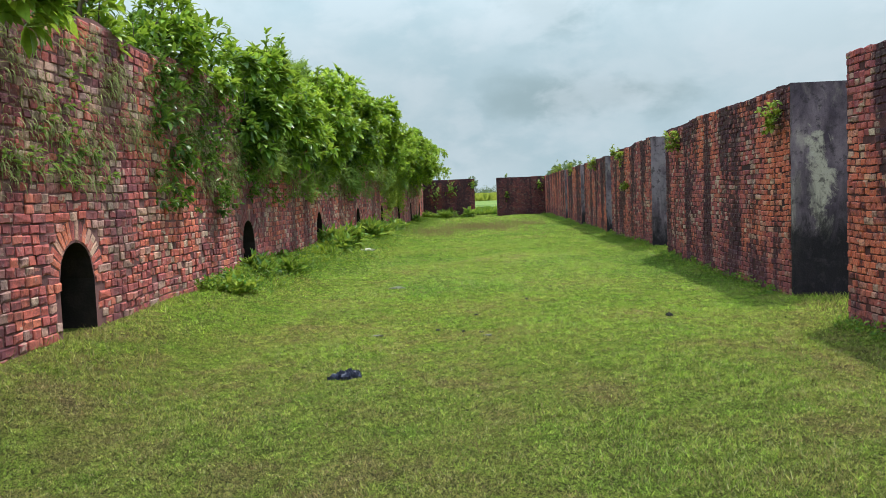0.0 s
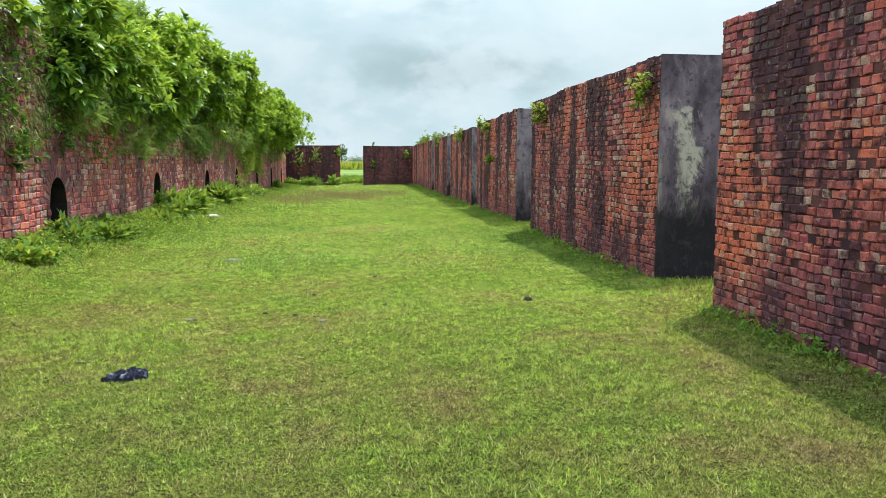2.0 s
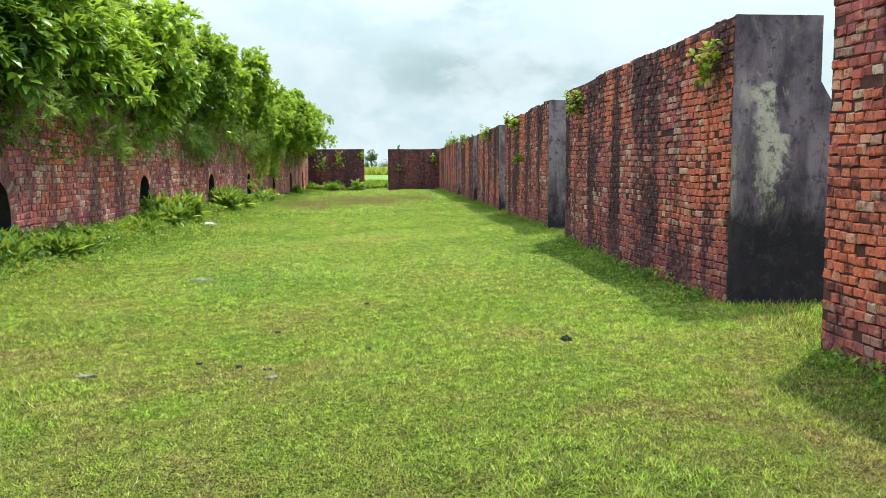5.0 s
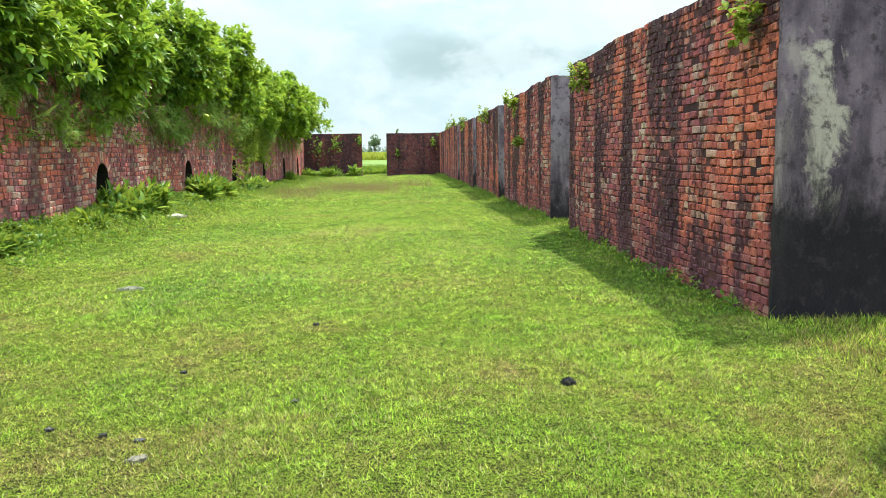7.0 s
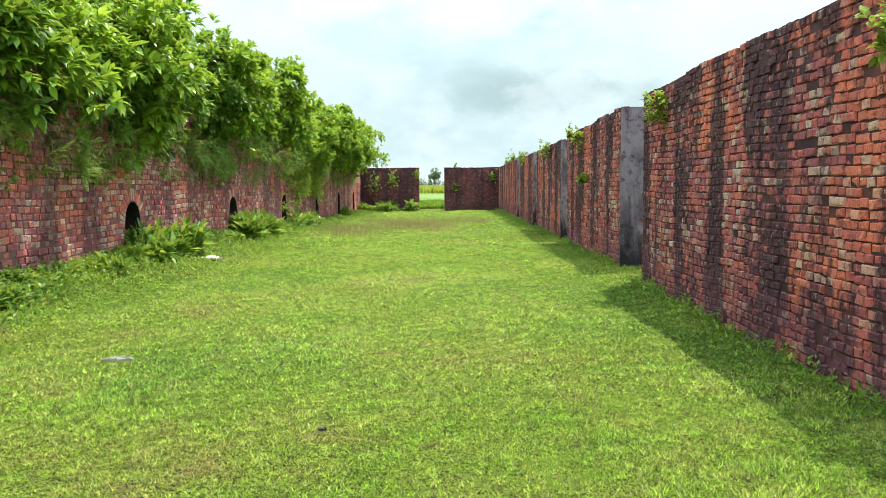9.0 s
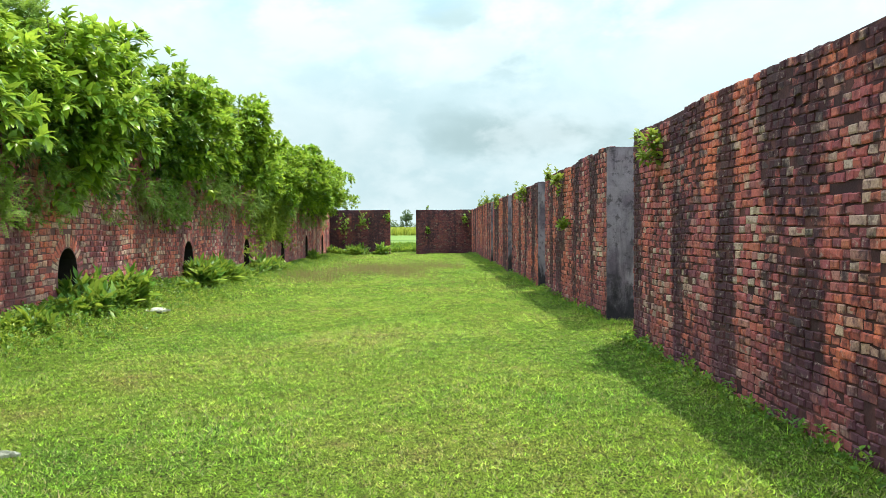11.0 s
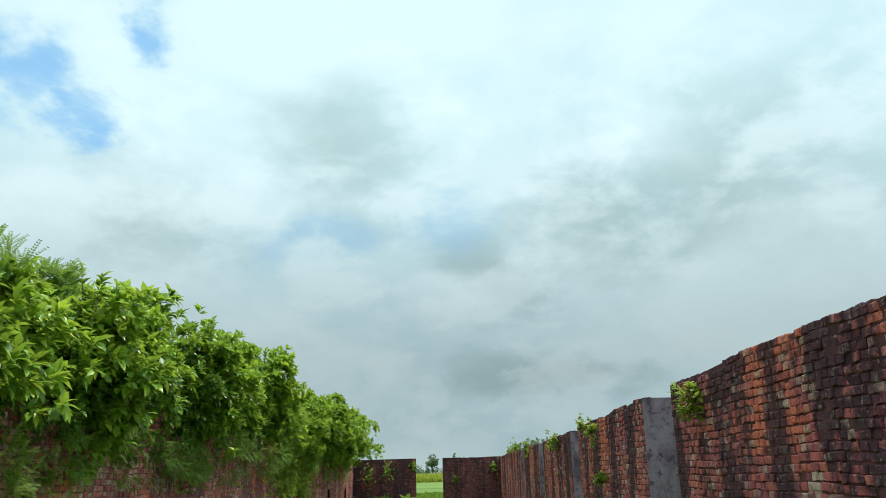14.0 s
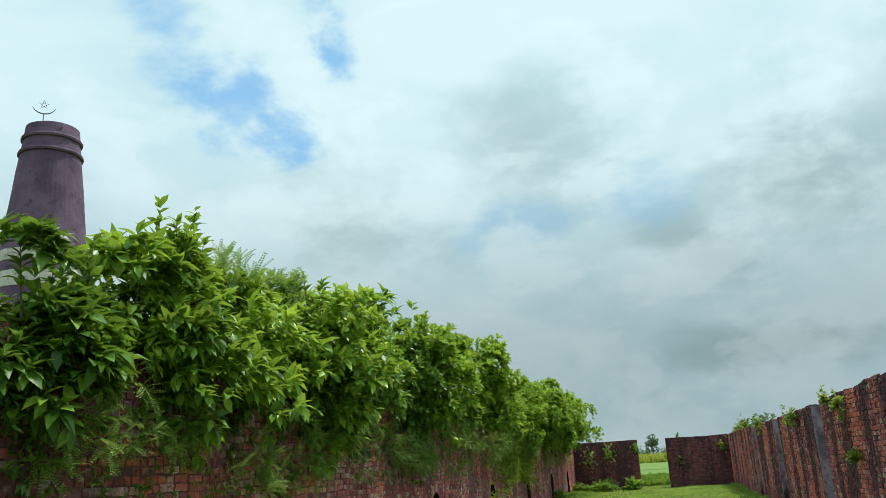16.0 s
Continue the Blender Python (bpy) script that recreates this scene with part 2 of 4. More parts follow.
def leaf_material(name, dark, light, tip, gloss=0.45, through=0.35):
    mat, tree, bsdf = material(name)
    at = place_of(tree)
    r = tree.nodes.new("ShaderNodeNewGeometry").outputs["Random Per Island"]
    patch = noise_tex(tree, at, 1.1, 4.0, 0.6)
    f = maths(tree, "ADD", maths(tree, "MULTIPLY", r, 0.65), maths(tree, "MULTIPLY_ADD", patch, 1.1, -0.4))
    base = ramp(tree, f, [(0.05, dark), (0.55, light), (0.95, tip)])
    base = mix(tree, smooth(tree, noise_tex(tree, at, 45.0, 3.0), 0.4, 0.7, 0.0, 0.3), base, dark)
    tree.links.new(base, bsdf.inputs["Base Color"])
    bsdf.inputs["Roughness"].default_value = gloss
    bsdf.inputs["Specular IOR Level"].default_value = 0.25
    thin = tree.nodes.new("ShaderNodeBsdfTranslucent")
    tree.links.new(mix(tree, 0.5, base, tip), thin.inputs[0])
    both = tree.nodes.new("ShaderNodeMixShader")
    both.inputs[0].default_value = through
    tree.links.new(bsdf.outputs[0], both.inputs[1])
    tree.links.new(thin.outputs[0], both.inputs[2])
    tree.links.new(both.outputs[0], tree.nodes["Material Output"].inputs[0])
    return mat


def lawn_colour(tree, at, r=None):
    """Greens of the turf: lush, common and parched patches."""
    big = noise_tex(tree, at, 0.42, 5.0, 0.62, 0.4)
    mid = noise_tex(tree, at, 2.3, 5.0, 0.65)
    f = maths(tree, "ADD", maths(tree, "MULTIPLY", big, 0.6), maths(tree, "MULTIPLY", mid, 0.4))
    f = maths(tree, "MULTIPLY_ADD", f, 1.7, -0.36)
    spot = tree.nodes.new("ShaderNodeSeparateXYZ")
    tree.links.new(at, spot.inputs[0])
    trodden = maths(tree, "MULTIPLY", smooth(tree, spot.outputs[1], 8.5, 3.5), smooth(tree, noise_tex(tree, at, 1.4, 5.0, 0.65), 0.42, 0.6))
    f = maths(tree, "MULTIPLY_ADD", trodden, 0.16, f)
    f = maths(tree, "ADD", f, smooth(tree, spot.outputs[1], 9.0, 16.0, 0.0, -0.10))
    if r is not None:
        f = maths(tree, "ADD", f, maths(tree, "MULTIPLY_ADD", r, 0.36, -0.18))
    tone = ramp(tree, f, [(0.16, (0.13, 0.26, 0.024)), (0.36, (0.225, 0.365, 0.032)), (0.53, (0.285, 0.37, 0.048)), (0.65, (0.32, 0.30, 0.075)), (0.80, (0.31, 0.20, 0.11))])
    return mix(tree, maths(tree, "MULTIPLY", smooth(tree, spot.outputs[1], 10.5, 4.5), 0.42), tone, (0.12, 0.155, 0.04))


def grass_material(name):
    mat, tree, bsdf = material(name)
    at = place_of(tree)
    r = tree.nodes.new("ShaderNodeNewGeometry").outputs["Random Per Island"]
    base = lawn_colour(tree, at, r)
    shade = maths(tree, "MULTIPLY_ADD", maths(tree, "FRACT", maths(tree, "MULTIPLY", r, 7.9)), 1.5, 0.27)
    # tufts: lusher and thinner handfuls of the sward
    tuft = maths(tree, "ADD", maths(tree, "MULTIPLY", noise_tex(tree, at, 22.0, 2.0, 0.6), 0.6), maths(tree, "MULTIPLY", noise_tex(tree, at, 7.0, 3.0, 0.6), 0.4))
    shade = maths(tree, "MULTIPLY", shade, smooth(tree, tuft, 0.40, 0.60, 0.42, 1.50))
    lift = tree.nodes.new("ShaderNodeVectorMath")
    lift.operation = "SCALE"
    tree.links.new(base, lift.inputs[0])
    tree.links.new(shade, lift.inputs["Scale"])
    base = lift.outputs[0]
    dry = maths(tree, "GREATER_THAN", maths(tree, "FRACT", maths(tree, "MULTIPLY", r, 17.3)), 0.86)
    base = mix(tree, maths(tree, "MULTIPLY", dry, 0.75), base, (0.38, 0.29, 0.15))
    worn = smooth(tree, noise_tex(tree, at, 0.9, 5.0, 0.65, 0.3), 0.49, 0.64)
    where = tree.nodes.new("ShaderNodeSeparateXYZ")
    tree.links.new(at, where.inputs[0])
    worn = maths(tree, "MULTIPLY", worn, smooth(tree, where.outputs[1], 9.0, 16.0, 1.0, 0.25))
    brown = maths(tree, "GREATER_THAN", maths(tree, "FRACT", maths(tree, "MULTIPLY", r, 29.7)), 0.55)
    base = mix(tree, maths(tree, "MULTIPLY", maths(tree, "MULTIPLY", worn, brown), 0.7), base, (0.21, 0.135, 0.07))
    tree.links.new(base, bsdf.inputs["Base Color"])
    bsdf.inputs["Roughness"].default_value = 0.6
    bsdf.inputs["Specular IOR Level"].default_value = 0.2
    thin = tree.nodes.new("ShaderNodeBsdfTranslucent")
    tree.links.new(base, thin.inputs[0])
    both = tree.nodes.new("ShaderNodeMixShader")
    both.inputs[0].default_value = 0.4
    tree.links.new(bsdf.outputs[0], both.inputs[1])
    tree.links.new(thin.outputs[0], both.inputs[2])
    tree.links.new(both.outputs[0], tree.nodes["Material Output"].inputs[0])
    return mat


def ground_material():
    mat, tree, bsdf = material("turf_and_fields")
    at = place_of(tree)
    base = lawn_colour(tree, at)
    soil = noise_tex(tree, at, 9.0, 5.0, 0.7)
    base = mix(tree, smooth(tree, soil, 0.5, 0.66, 0.0, 0.6), base, (0.11, 0.075, 0.04))
    # matted blades and the dark thatch between them
    mat_grain = noise_tex(tree, at, 130.0, 3.0, 0.75)
    tufts = noise_tex(tree, at, 45.0, 3.0, 0.7)
    depth = maths(tree, "ADD", maths(tree, "MULTIPLY", mat_grain, 0.65), maths(tree, "MULTIPLY", tufts, 0.35))
    base = mix(tree, smooth(tree, depth, 0.46, 0.56, 0.0, 0.85), (0.018, 0.020, 0.009), base)
    sep = tree.nodes.new("ShaderNodeSeparateXYZ")
    tree.links.new(at, sep.inputs[0])
    fields = ramp(tree, noise_tex(tree, scaled(tree, at, 0.012, 0.075, 0), 1.0, 4.0, 0.6), [(0.38, (0.08, 0.13, 0.04)), (0.48, (0.15, 0.22, 0.065)), (0.56, (0.11, 0.17, 0.05)), (0.64, (0.19, 0.24, 0.08))])
    base = mix(tree, smooth(tree, sep.outputs[1], 60.0, 72.0), base, fields)
    tree.links.new(base, bsdf.inputs["Base Color"])
    bsdf.inputs["Roughness"].default_value = 0.95
    bsdf.inputs["Specular IOR Level"].default_value = 0.02
    bump(tree, bsdf, depth, 0.9, 0.04)
    return mat


def plain_material(name, colour, rough=0.7, metal=0.0, grain=30.0):
    mat, tree, bsdf = material(name)
    f = noise_tex(tree, place_of(tree), grain, 4.0, 0.6)
    tree.links.new(mix(tree, smooth(tree, f, 0.3, 0.7), colour, tuple(v * 0.6 for v in colour)), bsdf.inputs["Base Color"])
    bsdf.inputs["Roughness"].default_value, bsdf.inputs["Metallic"].default_value = rough, metal
    return mat


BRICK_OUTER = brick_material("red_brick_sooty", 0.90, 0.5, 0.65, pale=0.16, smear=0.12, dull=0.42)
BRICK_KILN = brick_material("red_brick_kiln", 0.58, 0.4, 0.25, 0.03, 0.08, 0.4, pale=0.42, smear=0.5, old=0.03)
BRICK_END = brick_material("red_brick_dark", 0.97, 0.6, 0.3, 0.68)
MORTAR = rough_material("mud_mortar", (0.05, 0.022, 0.027), (0.15, 0.055, 0.052), 2.0, 50.0)
KILN_MORTAR = rough_material("dusty_kiln_mortar", (0.13, 0.058, 0.060), (0.22, 0.105, 0.10), 2.0, 50.0)
PLASTER = plaster_material("stained_cement_plaster")
# soot-dark lining, blackened further for the shade inside the fuel arches
SOOT_SHADE = rough_material("sooty_shade_lining", (0.02, 0.016, 0.015), (0.035, 0.026, 0.024), 3.0, 40.0)
LEAF_BROAD = leaf_material("broad_leaf", (0.028, 0.075, 0.015), (0.165, 0.315, 0.030), (0.50, 0.64, 0.06), 0.38, 0.30)
# darker copy of the broad leaf, shade put into its colour
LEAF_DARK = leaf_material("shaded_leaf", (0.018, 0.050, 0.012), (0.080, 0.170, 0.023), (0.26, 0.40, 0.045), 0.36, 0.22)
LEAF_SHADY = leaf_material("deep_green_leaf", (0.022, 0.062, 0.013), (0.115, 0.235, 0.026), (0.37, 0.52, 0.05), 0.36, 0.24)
LEAF_FRESH = leaf_material("fresh_leaf", (0.042, 0.108, 0.019), (0.225, 0.38, 0.036), (0.54, 0.67, 0.07), 0.38, 0.33)
LEAF_SAPLING = leaf_material("sapling_leaf", (0.08, 0.15, 0.018), (0.20, 0.28, 0.035), (0.36, 0.40, 0.055), 0.5, 0.4)
LEAF_FINE = leaf_material("fine_leaf", (0.05, 0.12, 0.026), (0.17, 0.28, 0.048), (0.35, 0.46, 0.09), 0.6, 0.4)
LEAF_WEED = leaf_material("weed_leaf", (0.022, 0.080, 0.016), (0.105, 0.245, 0.030), (0.42, 0.50, 0.06), 0.42, 0.36)
# distant leaves paled and greyed, haze put into their colour
LEAF_HAZED = leaf_material("hazed_far_leaf", (0.07, 0.115, 0.06), (0.14, 0.20, 0.10), (0.22, 0.28, 0.14), 0.7)
GRASS = grass_material("turf_grass")
LUSH_GRASS = leaf_material("lush_grass", (0.08, 0.17, 0.022), (0.18, 0.32, 0.036), (0.30, 0.44, 0.05), 0.6, 0.4)
STRAW = leaf_material("straw_blades", (0.30, 0.33, 0.14), (0.46, 0.48, 0.22), (0.58, 0.55, 0.30), 0.7, 0.35)
DRY_GRASS = leaf_material("drying_grass", (0.12, 0.17, 0.05), (0.25, 0.29, 0.09), (0.44, 0.42, 0.20), 0.7)
SEED_GRASS = leaf_material("seeding_grass", (0.20, 0.21, 0.06), (0.29, 0.21, 0.10), (0.36, 0.23, 0.14), 0.8)
CROP = leaf_material("ripe_crop", (0.22, 0.30, 0.04), (0.38, 0.42, 0.06), (0.52, 0.50, 0.09), 0.8)
BARK = rough_material("grey_bark", (0.10, 0.08, 0.06), (0.18, 0.15, 0.115), 6.0, 60.0)
GROUND = ground_material()
CHIMNEY = rough_material("weathered_chimney_render", (0.10, 0.06, 0.105), (0.17, 0.112, 0.165), 0.9, 20.0, 0.92, 0.02, (0.06, 0.045, 0.055))
LIME_BAND = rough_material("flaking_lime_band", (0.55, 0.52, 0.44), (0.42, 0.39, 0.34), 2.5, 25.0, 0.9, 0.01, (0.16, 0.12, 0.12))
IRON = plain_material("rusty_iron", (0.07, 0.055, 0.05), 0.7, 0.4)
BLUE_CLOTH = plain_material("navy_plastic", (0.018, 0.022, 0.06), 0.35, 0.0, 14.0)
SACKING = plain_material("pale_sacking", (0.52, 0.50, 0.38), 0.85, 0.0, 18.0)
PALE_BOARD = plain_material("pale_board", (0.32, 0.32, 0.25), 0.8, 0.0, 25.0)
PALE_STONE = plain_material("pale_fragment", (0.17, 0.16, 0.12), 0.9, 0.0, 40.0)
BLACK_SCRAP = plain_material("black_scrap", (0.016, 0.015, 0.02), 0.5, 0.0, 30.0)


# ---------------------------------------------------------------- mesh helpers
rng = np.random.default_rng(7)


def mesh_from(name, verts, tris, mat, shade_smooth=False):
    """A mesh of triangles from two arrays."""
    verts, tris = np.ascontiguousarray(verts, dtype=np.float32), np.ascontiguousarray(tris, dtype=np.int32)
    me = bpy.data.meshes.new(name)
    me.vertices.add(len(verts))
    me.vertices.foreach_set("co", verts.ravel())
    me.loops.add(tris.size)
    me.loops.foreach_set("vertex_index", tris.ravel())
    me.polygons.add(len(tris))
    me.polygons.foreach_set("loop_start", np.arange(0, tris.size, 3, dtype=np.int32))
    me.polygons.foreach_set("use_smooth", np.full(len(tris), shade_smooth))
    me.update(calc_edges=True)
    me.materials.append(mat)
    return me


def scatter(template, spots, turns):
    """Copies of a template (verts, tris) at spots (n, 3) with matrices (n, 3, 3), as two arrays."""
    tv, tt = template
    v = np.einsum("nij,kj->nki", turns, tv) + spots[:, None, :]
    t = tt[None] + (np.arange(len(spots)) * len(tv))[:, None, None]
    return v.reshape(-1, 3), t.reshape(-1, 3)


def merge(parts):
    vs, ts, n = [], [], 0
    for v, t in parts:
        vs.append(v)
        ts.append(t + n)
        n += len(v)
    return np.concatenate(vs), np.concatenate(ts)


def frames_for(axis, spin=None):
    """Matrices whose y column is the axis, x across and z the upper side, tilted towards the sky."""
    y = axis / np.linalg.norm(axis, axis=1, keepdims=True)
    ref = np.tile((0.0, 0.0, 1.0), (len(y), 1)) + rng.normal(0, 0.25, (len(y), 3))
    x = np.cross(y, ref)
    x /= np.linalg.norm(x, axis=1, keepdims=True) + 1e-9
    z = np.cross(x, y)
    if spin is not None:
        c, s = np.cos(spin)[:, None], np.sin(spin)[:, None]
        x, z = x * c + z * s, z * c - x * s
    return np.stack((x, y, z), axis=2)


def part(name, data, parent, label=""):
    ob = new(name, data)
    ob.parent = parent
    return tagged(ob, label)


def bm_mesh(name, bm, mat):
    me = bpy.data.meshes.new(name)
    bm.normal_update()
    bm.to_mesh(me)
    bm.free()
    me.materials.append(mat)
    return me


def box(bm, lo, hi):
    v = [bm.verts.new((x, y, z)) for x in (lo[0], hi[0]) for y in (lo[1], hi[1]) for z in (lo[2], hi[2])]
    for f in ((0, 1, 3, 2), (4, 6, 7, 5), (0, 4, 5, 1), (2, 3, 7, 6), (0, 2, 6, 4), (1, 5, 7, 3)):
        bm.faces.new([v[i] for i in f])


def tube(points, radii, sides=6):
    """A tapered tube along points, as two arrays."""
    pts = np.array(points, dtype=float)
    vs, ts = [], []
    for i, p in enumerate(pts):
        d = pts[min(i + 1, len(pts) - 1)] - pts[max(i - 1, 0)]
        d /= np.linalg.norm(d) + 1e-9
        a = np.cross(d, (0.31, 0.87, 0.38))
        a /= np.linalg.norm(a)
        b = np.cross(d, a)
        for k in range(sides):
            w = 2 * math.pi * k / sides
            vs.append(p + radii[i] * (a * math.cos(w) + b * math.sin(w)))
    for i in range(len(pts) - 1):
        for k in range(sides):
            q = (k + 1) % sides
            a, b, c, d = i * sides + k, i * sides + q, (i + 1) * sides + q, (i + 1) * sides + k
            ts += [(a, b, c), (a, c, d)]
    vs += [pts[0], pts[-1]]
    n = len(vs)
    for k in range(sides):
        q = (k + 1) % sides
        ts += [(n - 2, q, k), (n - 1, (len(pts) - 1) * sides + k, (len(pts) - 1) * sides + q)]
    return np.array(vs), np.array(ts)


# ---------------------------------------------------------------- ground
def kiln_x(y):
    """The face of the kiln's long wall."""
    return -3.78 + max(0.0, y - 24.0) * 0.0214


def outer_x(y):
    """The face of the outer wall."""
    return 4.68 + max(0.0, y - 19.5) * 0.0172


def step01(v, lo, hi):
    t = np.clip((v - lo) / (hi - lo), 0, 1)
    return t * t * (3 - 2 * t)


def ground_z(x, y):
    bank = 0.30 * step01(-x, 2.2, 3.7) * step01(-y, -42, -22) * (x > -6)
    roll = 0.018 * np.sin(x * 1.7 + 0.6 * y) + 0.014 * np.sin(y * 1.13 - x * 0.8) + 0.01 * np.sin(x * 3.1 - y * 2.3)
    dip = -0.13 * step01(x, 2.0, 4.2) * step01(-x, -30.0, -14.0) * step01(-y, -21.5, -14.0)
    return bank + dip + roll * (np.abs(x) < 40) * (np.abs(y) < 90)


def build_ground():
    xs = np.concatenate(([-1500, -600, -250, -100, -50, -25, -12], np.arange(-7, 9, 0.25), [10, 13, 20, 30, 50, 100, 250, 600, 1500]))
    ys = np.concatenate(([-1500, -600, -200, -80, -40, -20, -12], np.arange(-8, 62, 0.3), [63, 66, 70, 76, 84, 95, 110, 140, 200, 320, 600, 1500]))
    gx, gy = np.meshgrid(xs, ys)
    v = np.stack((gx, gy, ground_z(gx, gy)), axis=2).reshape(-1, 3)
    n = len(xs)
    i, j = np.meshgrid(np.arange(n - 1), np.arange(len(ys) - 1))
    a = (j * n + i).ravel()
    t = np.concatenate((np.stack((a, a + 1, a + n + 1), 1), np.stack((a, a + n + 1, a + n), 1)))
    tagged(new("ground", mesh_from("ground", v, t, GROUND, True)), "grassy ground of the trench and the fields beyond", "ground", kind="structure")


build_ground()

# ---------------------------------------------------------------- brick walls
COURSE, STRETCHER, HEADER = 0.080, 0.240, 0.122
BRICK_TRIS = []
for q in ((0, 1, 5, 4), (1, 2, 6, 5), (2, 3, 7, 6), (3, 0, 4, 7), (4, 5, 9, 8), (5, 6, 10, 9), (6, 7, 11, 10), (7, 4, 8, 11), (8, 9, 10, 11)):
    BRICK_TRIS += [(q[0], q[1], q[2]), (q[0], q[2], q[3])]
BRICK_TRIS = np.array(BRICK_TRIS)


def brick_template(length, height=0.070, proud=0.013, worn=0.009):
    """A weathered brick: x along the wall, y out of it, z up, origin in the middle of the mortar plane."""
    a, b = length / 2, height / 2
    rows = []
    for y, inset in ((-0.03, 0.0), (proud - worn, 0.0), (proud, worn)):
        for sx, sz in ((-1, -1), (1, -1), (1, 1), (-1, 1)):
            rows.append((sx * (a - inset), y, sz * (b - inset)))
    v = np.array(rows)
    v[:8, 0] += rng.normal(0, 0.005, 8)
    v[4:, 2] += rng.normal(0, 0.0045, 8)
    v[8:, 0] += rng.normal(0, 0.006, 4)
    v[8:, 1] += rng.normal(0, 0.0032, 4)
    return v


STRETCHERS = [brick_template(STRETCHER - 0.011 - 0.012 * k / 7, 0.066 + 0.011 * ((k * 3) % 7) / 7) for k in range(7)]
HEADERS = [brick_template(HEADER - 0.009 - 0.012 * k / 7, 0.064 + 0.012 * ((k * 3) % 7) / 7) for k in range(7)]
BRICK_MESHES = {}


def brick_mesh(kind, i, mat):
    key = (kind, i, mat.name)
    if key not in BRICK_MESHES:
        BRICK_MESHES[key] = mesh_from("brick", (STRETCHERS if kind else HEADERS)[i], BRICK_TRIS, mat)
    return BRICK_MESHES[key]


def lay_courses(u0, u1, z0, z1, keep=None, big=1.0):
    """Bricks as (u, z, is_stretcher, variant, length) of a wall in English bond, courses slightly uneven."""
    laid = []
    course, stretcher, header = COURSE * big, STRETCHER * big, HEADER * big
    k, z = 0, z0 + course / 2
    while z < z1 - course * 0.3:
        long_course = k % 3 == 0
        if rng.random() < 0.2:
            long_course = False
        unit = stretcher if long_course else header
        u = u0 - (unit * rng.random())
        while u < u1:
            stretch = long_course
            if long_course and rng.random() < 0.55:
                stretch = False
            size = (stretcher if stretch else header) * (1 + 0.22 * (rng.random() - 0.5))
            lo, hi = max(u, u0), min(u + size, u1)
            u += size * (1 + rng.normal(0, 0.02))
            if hi - lo < 0.045:
                continue
            c = (lo + hi) / 2
            if keep and not keep(c, z, hi - lo):
                continue
            if z > z1 - course * 1.2 and rng.random() < 0.10:
                continue
            laid.append((c, z, stretch, int(rng.integers(7)), (hi - lo) / (stretcher if stretch else header)))
        z += course
        k += 1
    return laid


def set_bricks(owner, laid, face, turn, mat, near, big=1.0):
    """Bricks on a face: face(u) gives x, y of the mortar plane, turn the angle of the wall's u axis. Those with u inside near are pieces of their own."""
    vs, single = [], 0
    for u, z, stretch, i, fit_to in laid:
        x, y = face(u)
        out = rng.normal(0, 0.005) - 0.02 * (rng.random() < 0.03)
        a = turn(u) + rng.normal(0, 0.022)
        cx, sx = math.cos(a), math.sin(a)
        x, y = x - sx * out, y + cx * out
        wave = 0.012 * math.sin(u * 1.3) + 0.008 * math.sin(u * 3.7 + z) + rng.normal(0, 0.003)
        if near[0] <= u <= near[1] and single < 300 and fit_to > 0.86:
            ob = part("brick", brick_mesh(stretch, i, mat), owner)
            ob.matrix_local = pose(x, y, z + wave, 0, 0, math.degrees(a)) @ Matrix.Diagonal((fit_to * big, 1, big, 1))
            single += 1
            continue
        t = (STRETCHERS if stretch else HEADERS)[i]
        v = np.empty_like(t)
        v[:, 0] = x + t[:, 0] * fit_to * big * cx - t[:, 1] * sx
        v[:, 1] = y + t[:, 0] * fit_to * big * sx + t[:, 1] * cx
        v[:, 2] = z + wave + t[:, 2] * big
        vs.append(v)
    if vs:
        v = np.concatenate(vs)
        t = (BRICK_TRIS[None] + (np.arange(len(vs)) * 12)[:, None, None]).reshape(-1, 3)
        tagged(part("brickwork", mesh_from("brickwork", v, t, mat), owner, "weathered red brick courses in mud mortar"), kind="stuff")


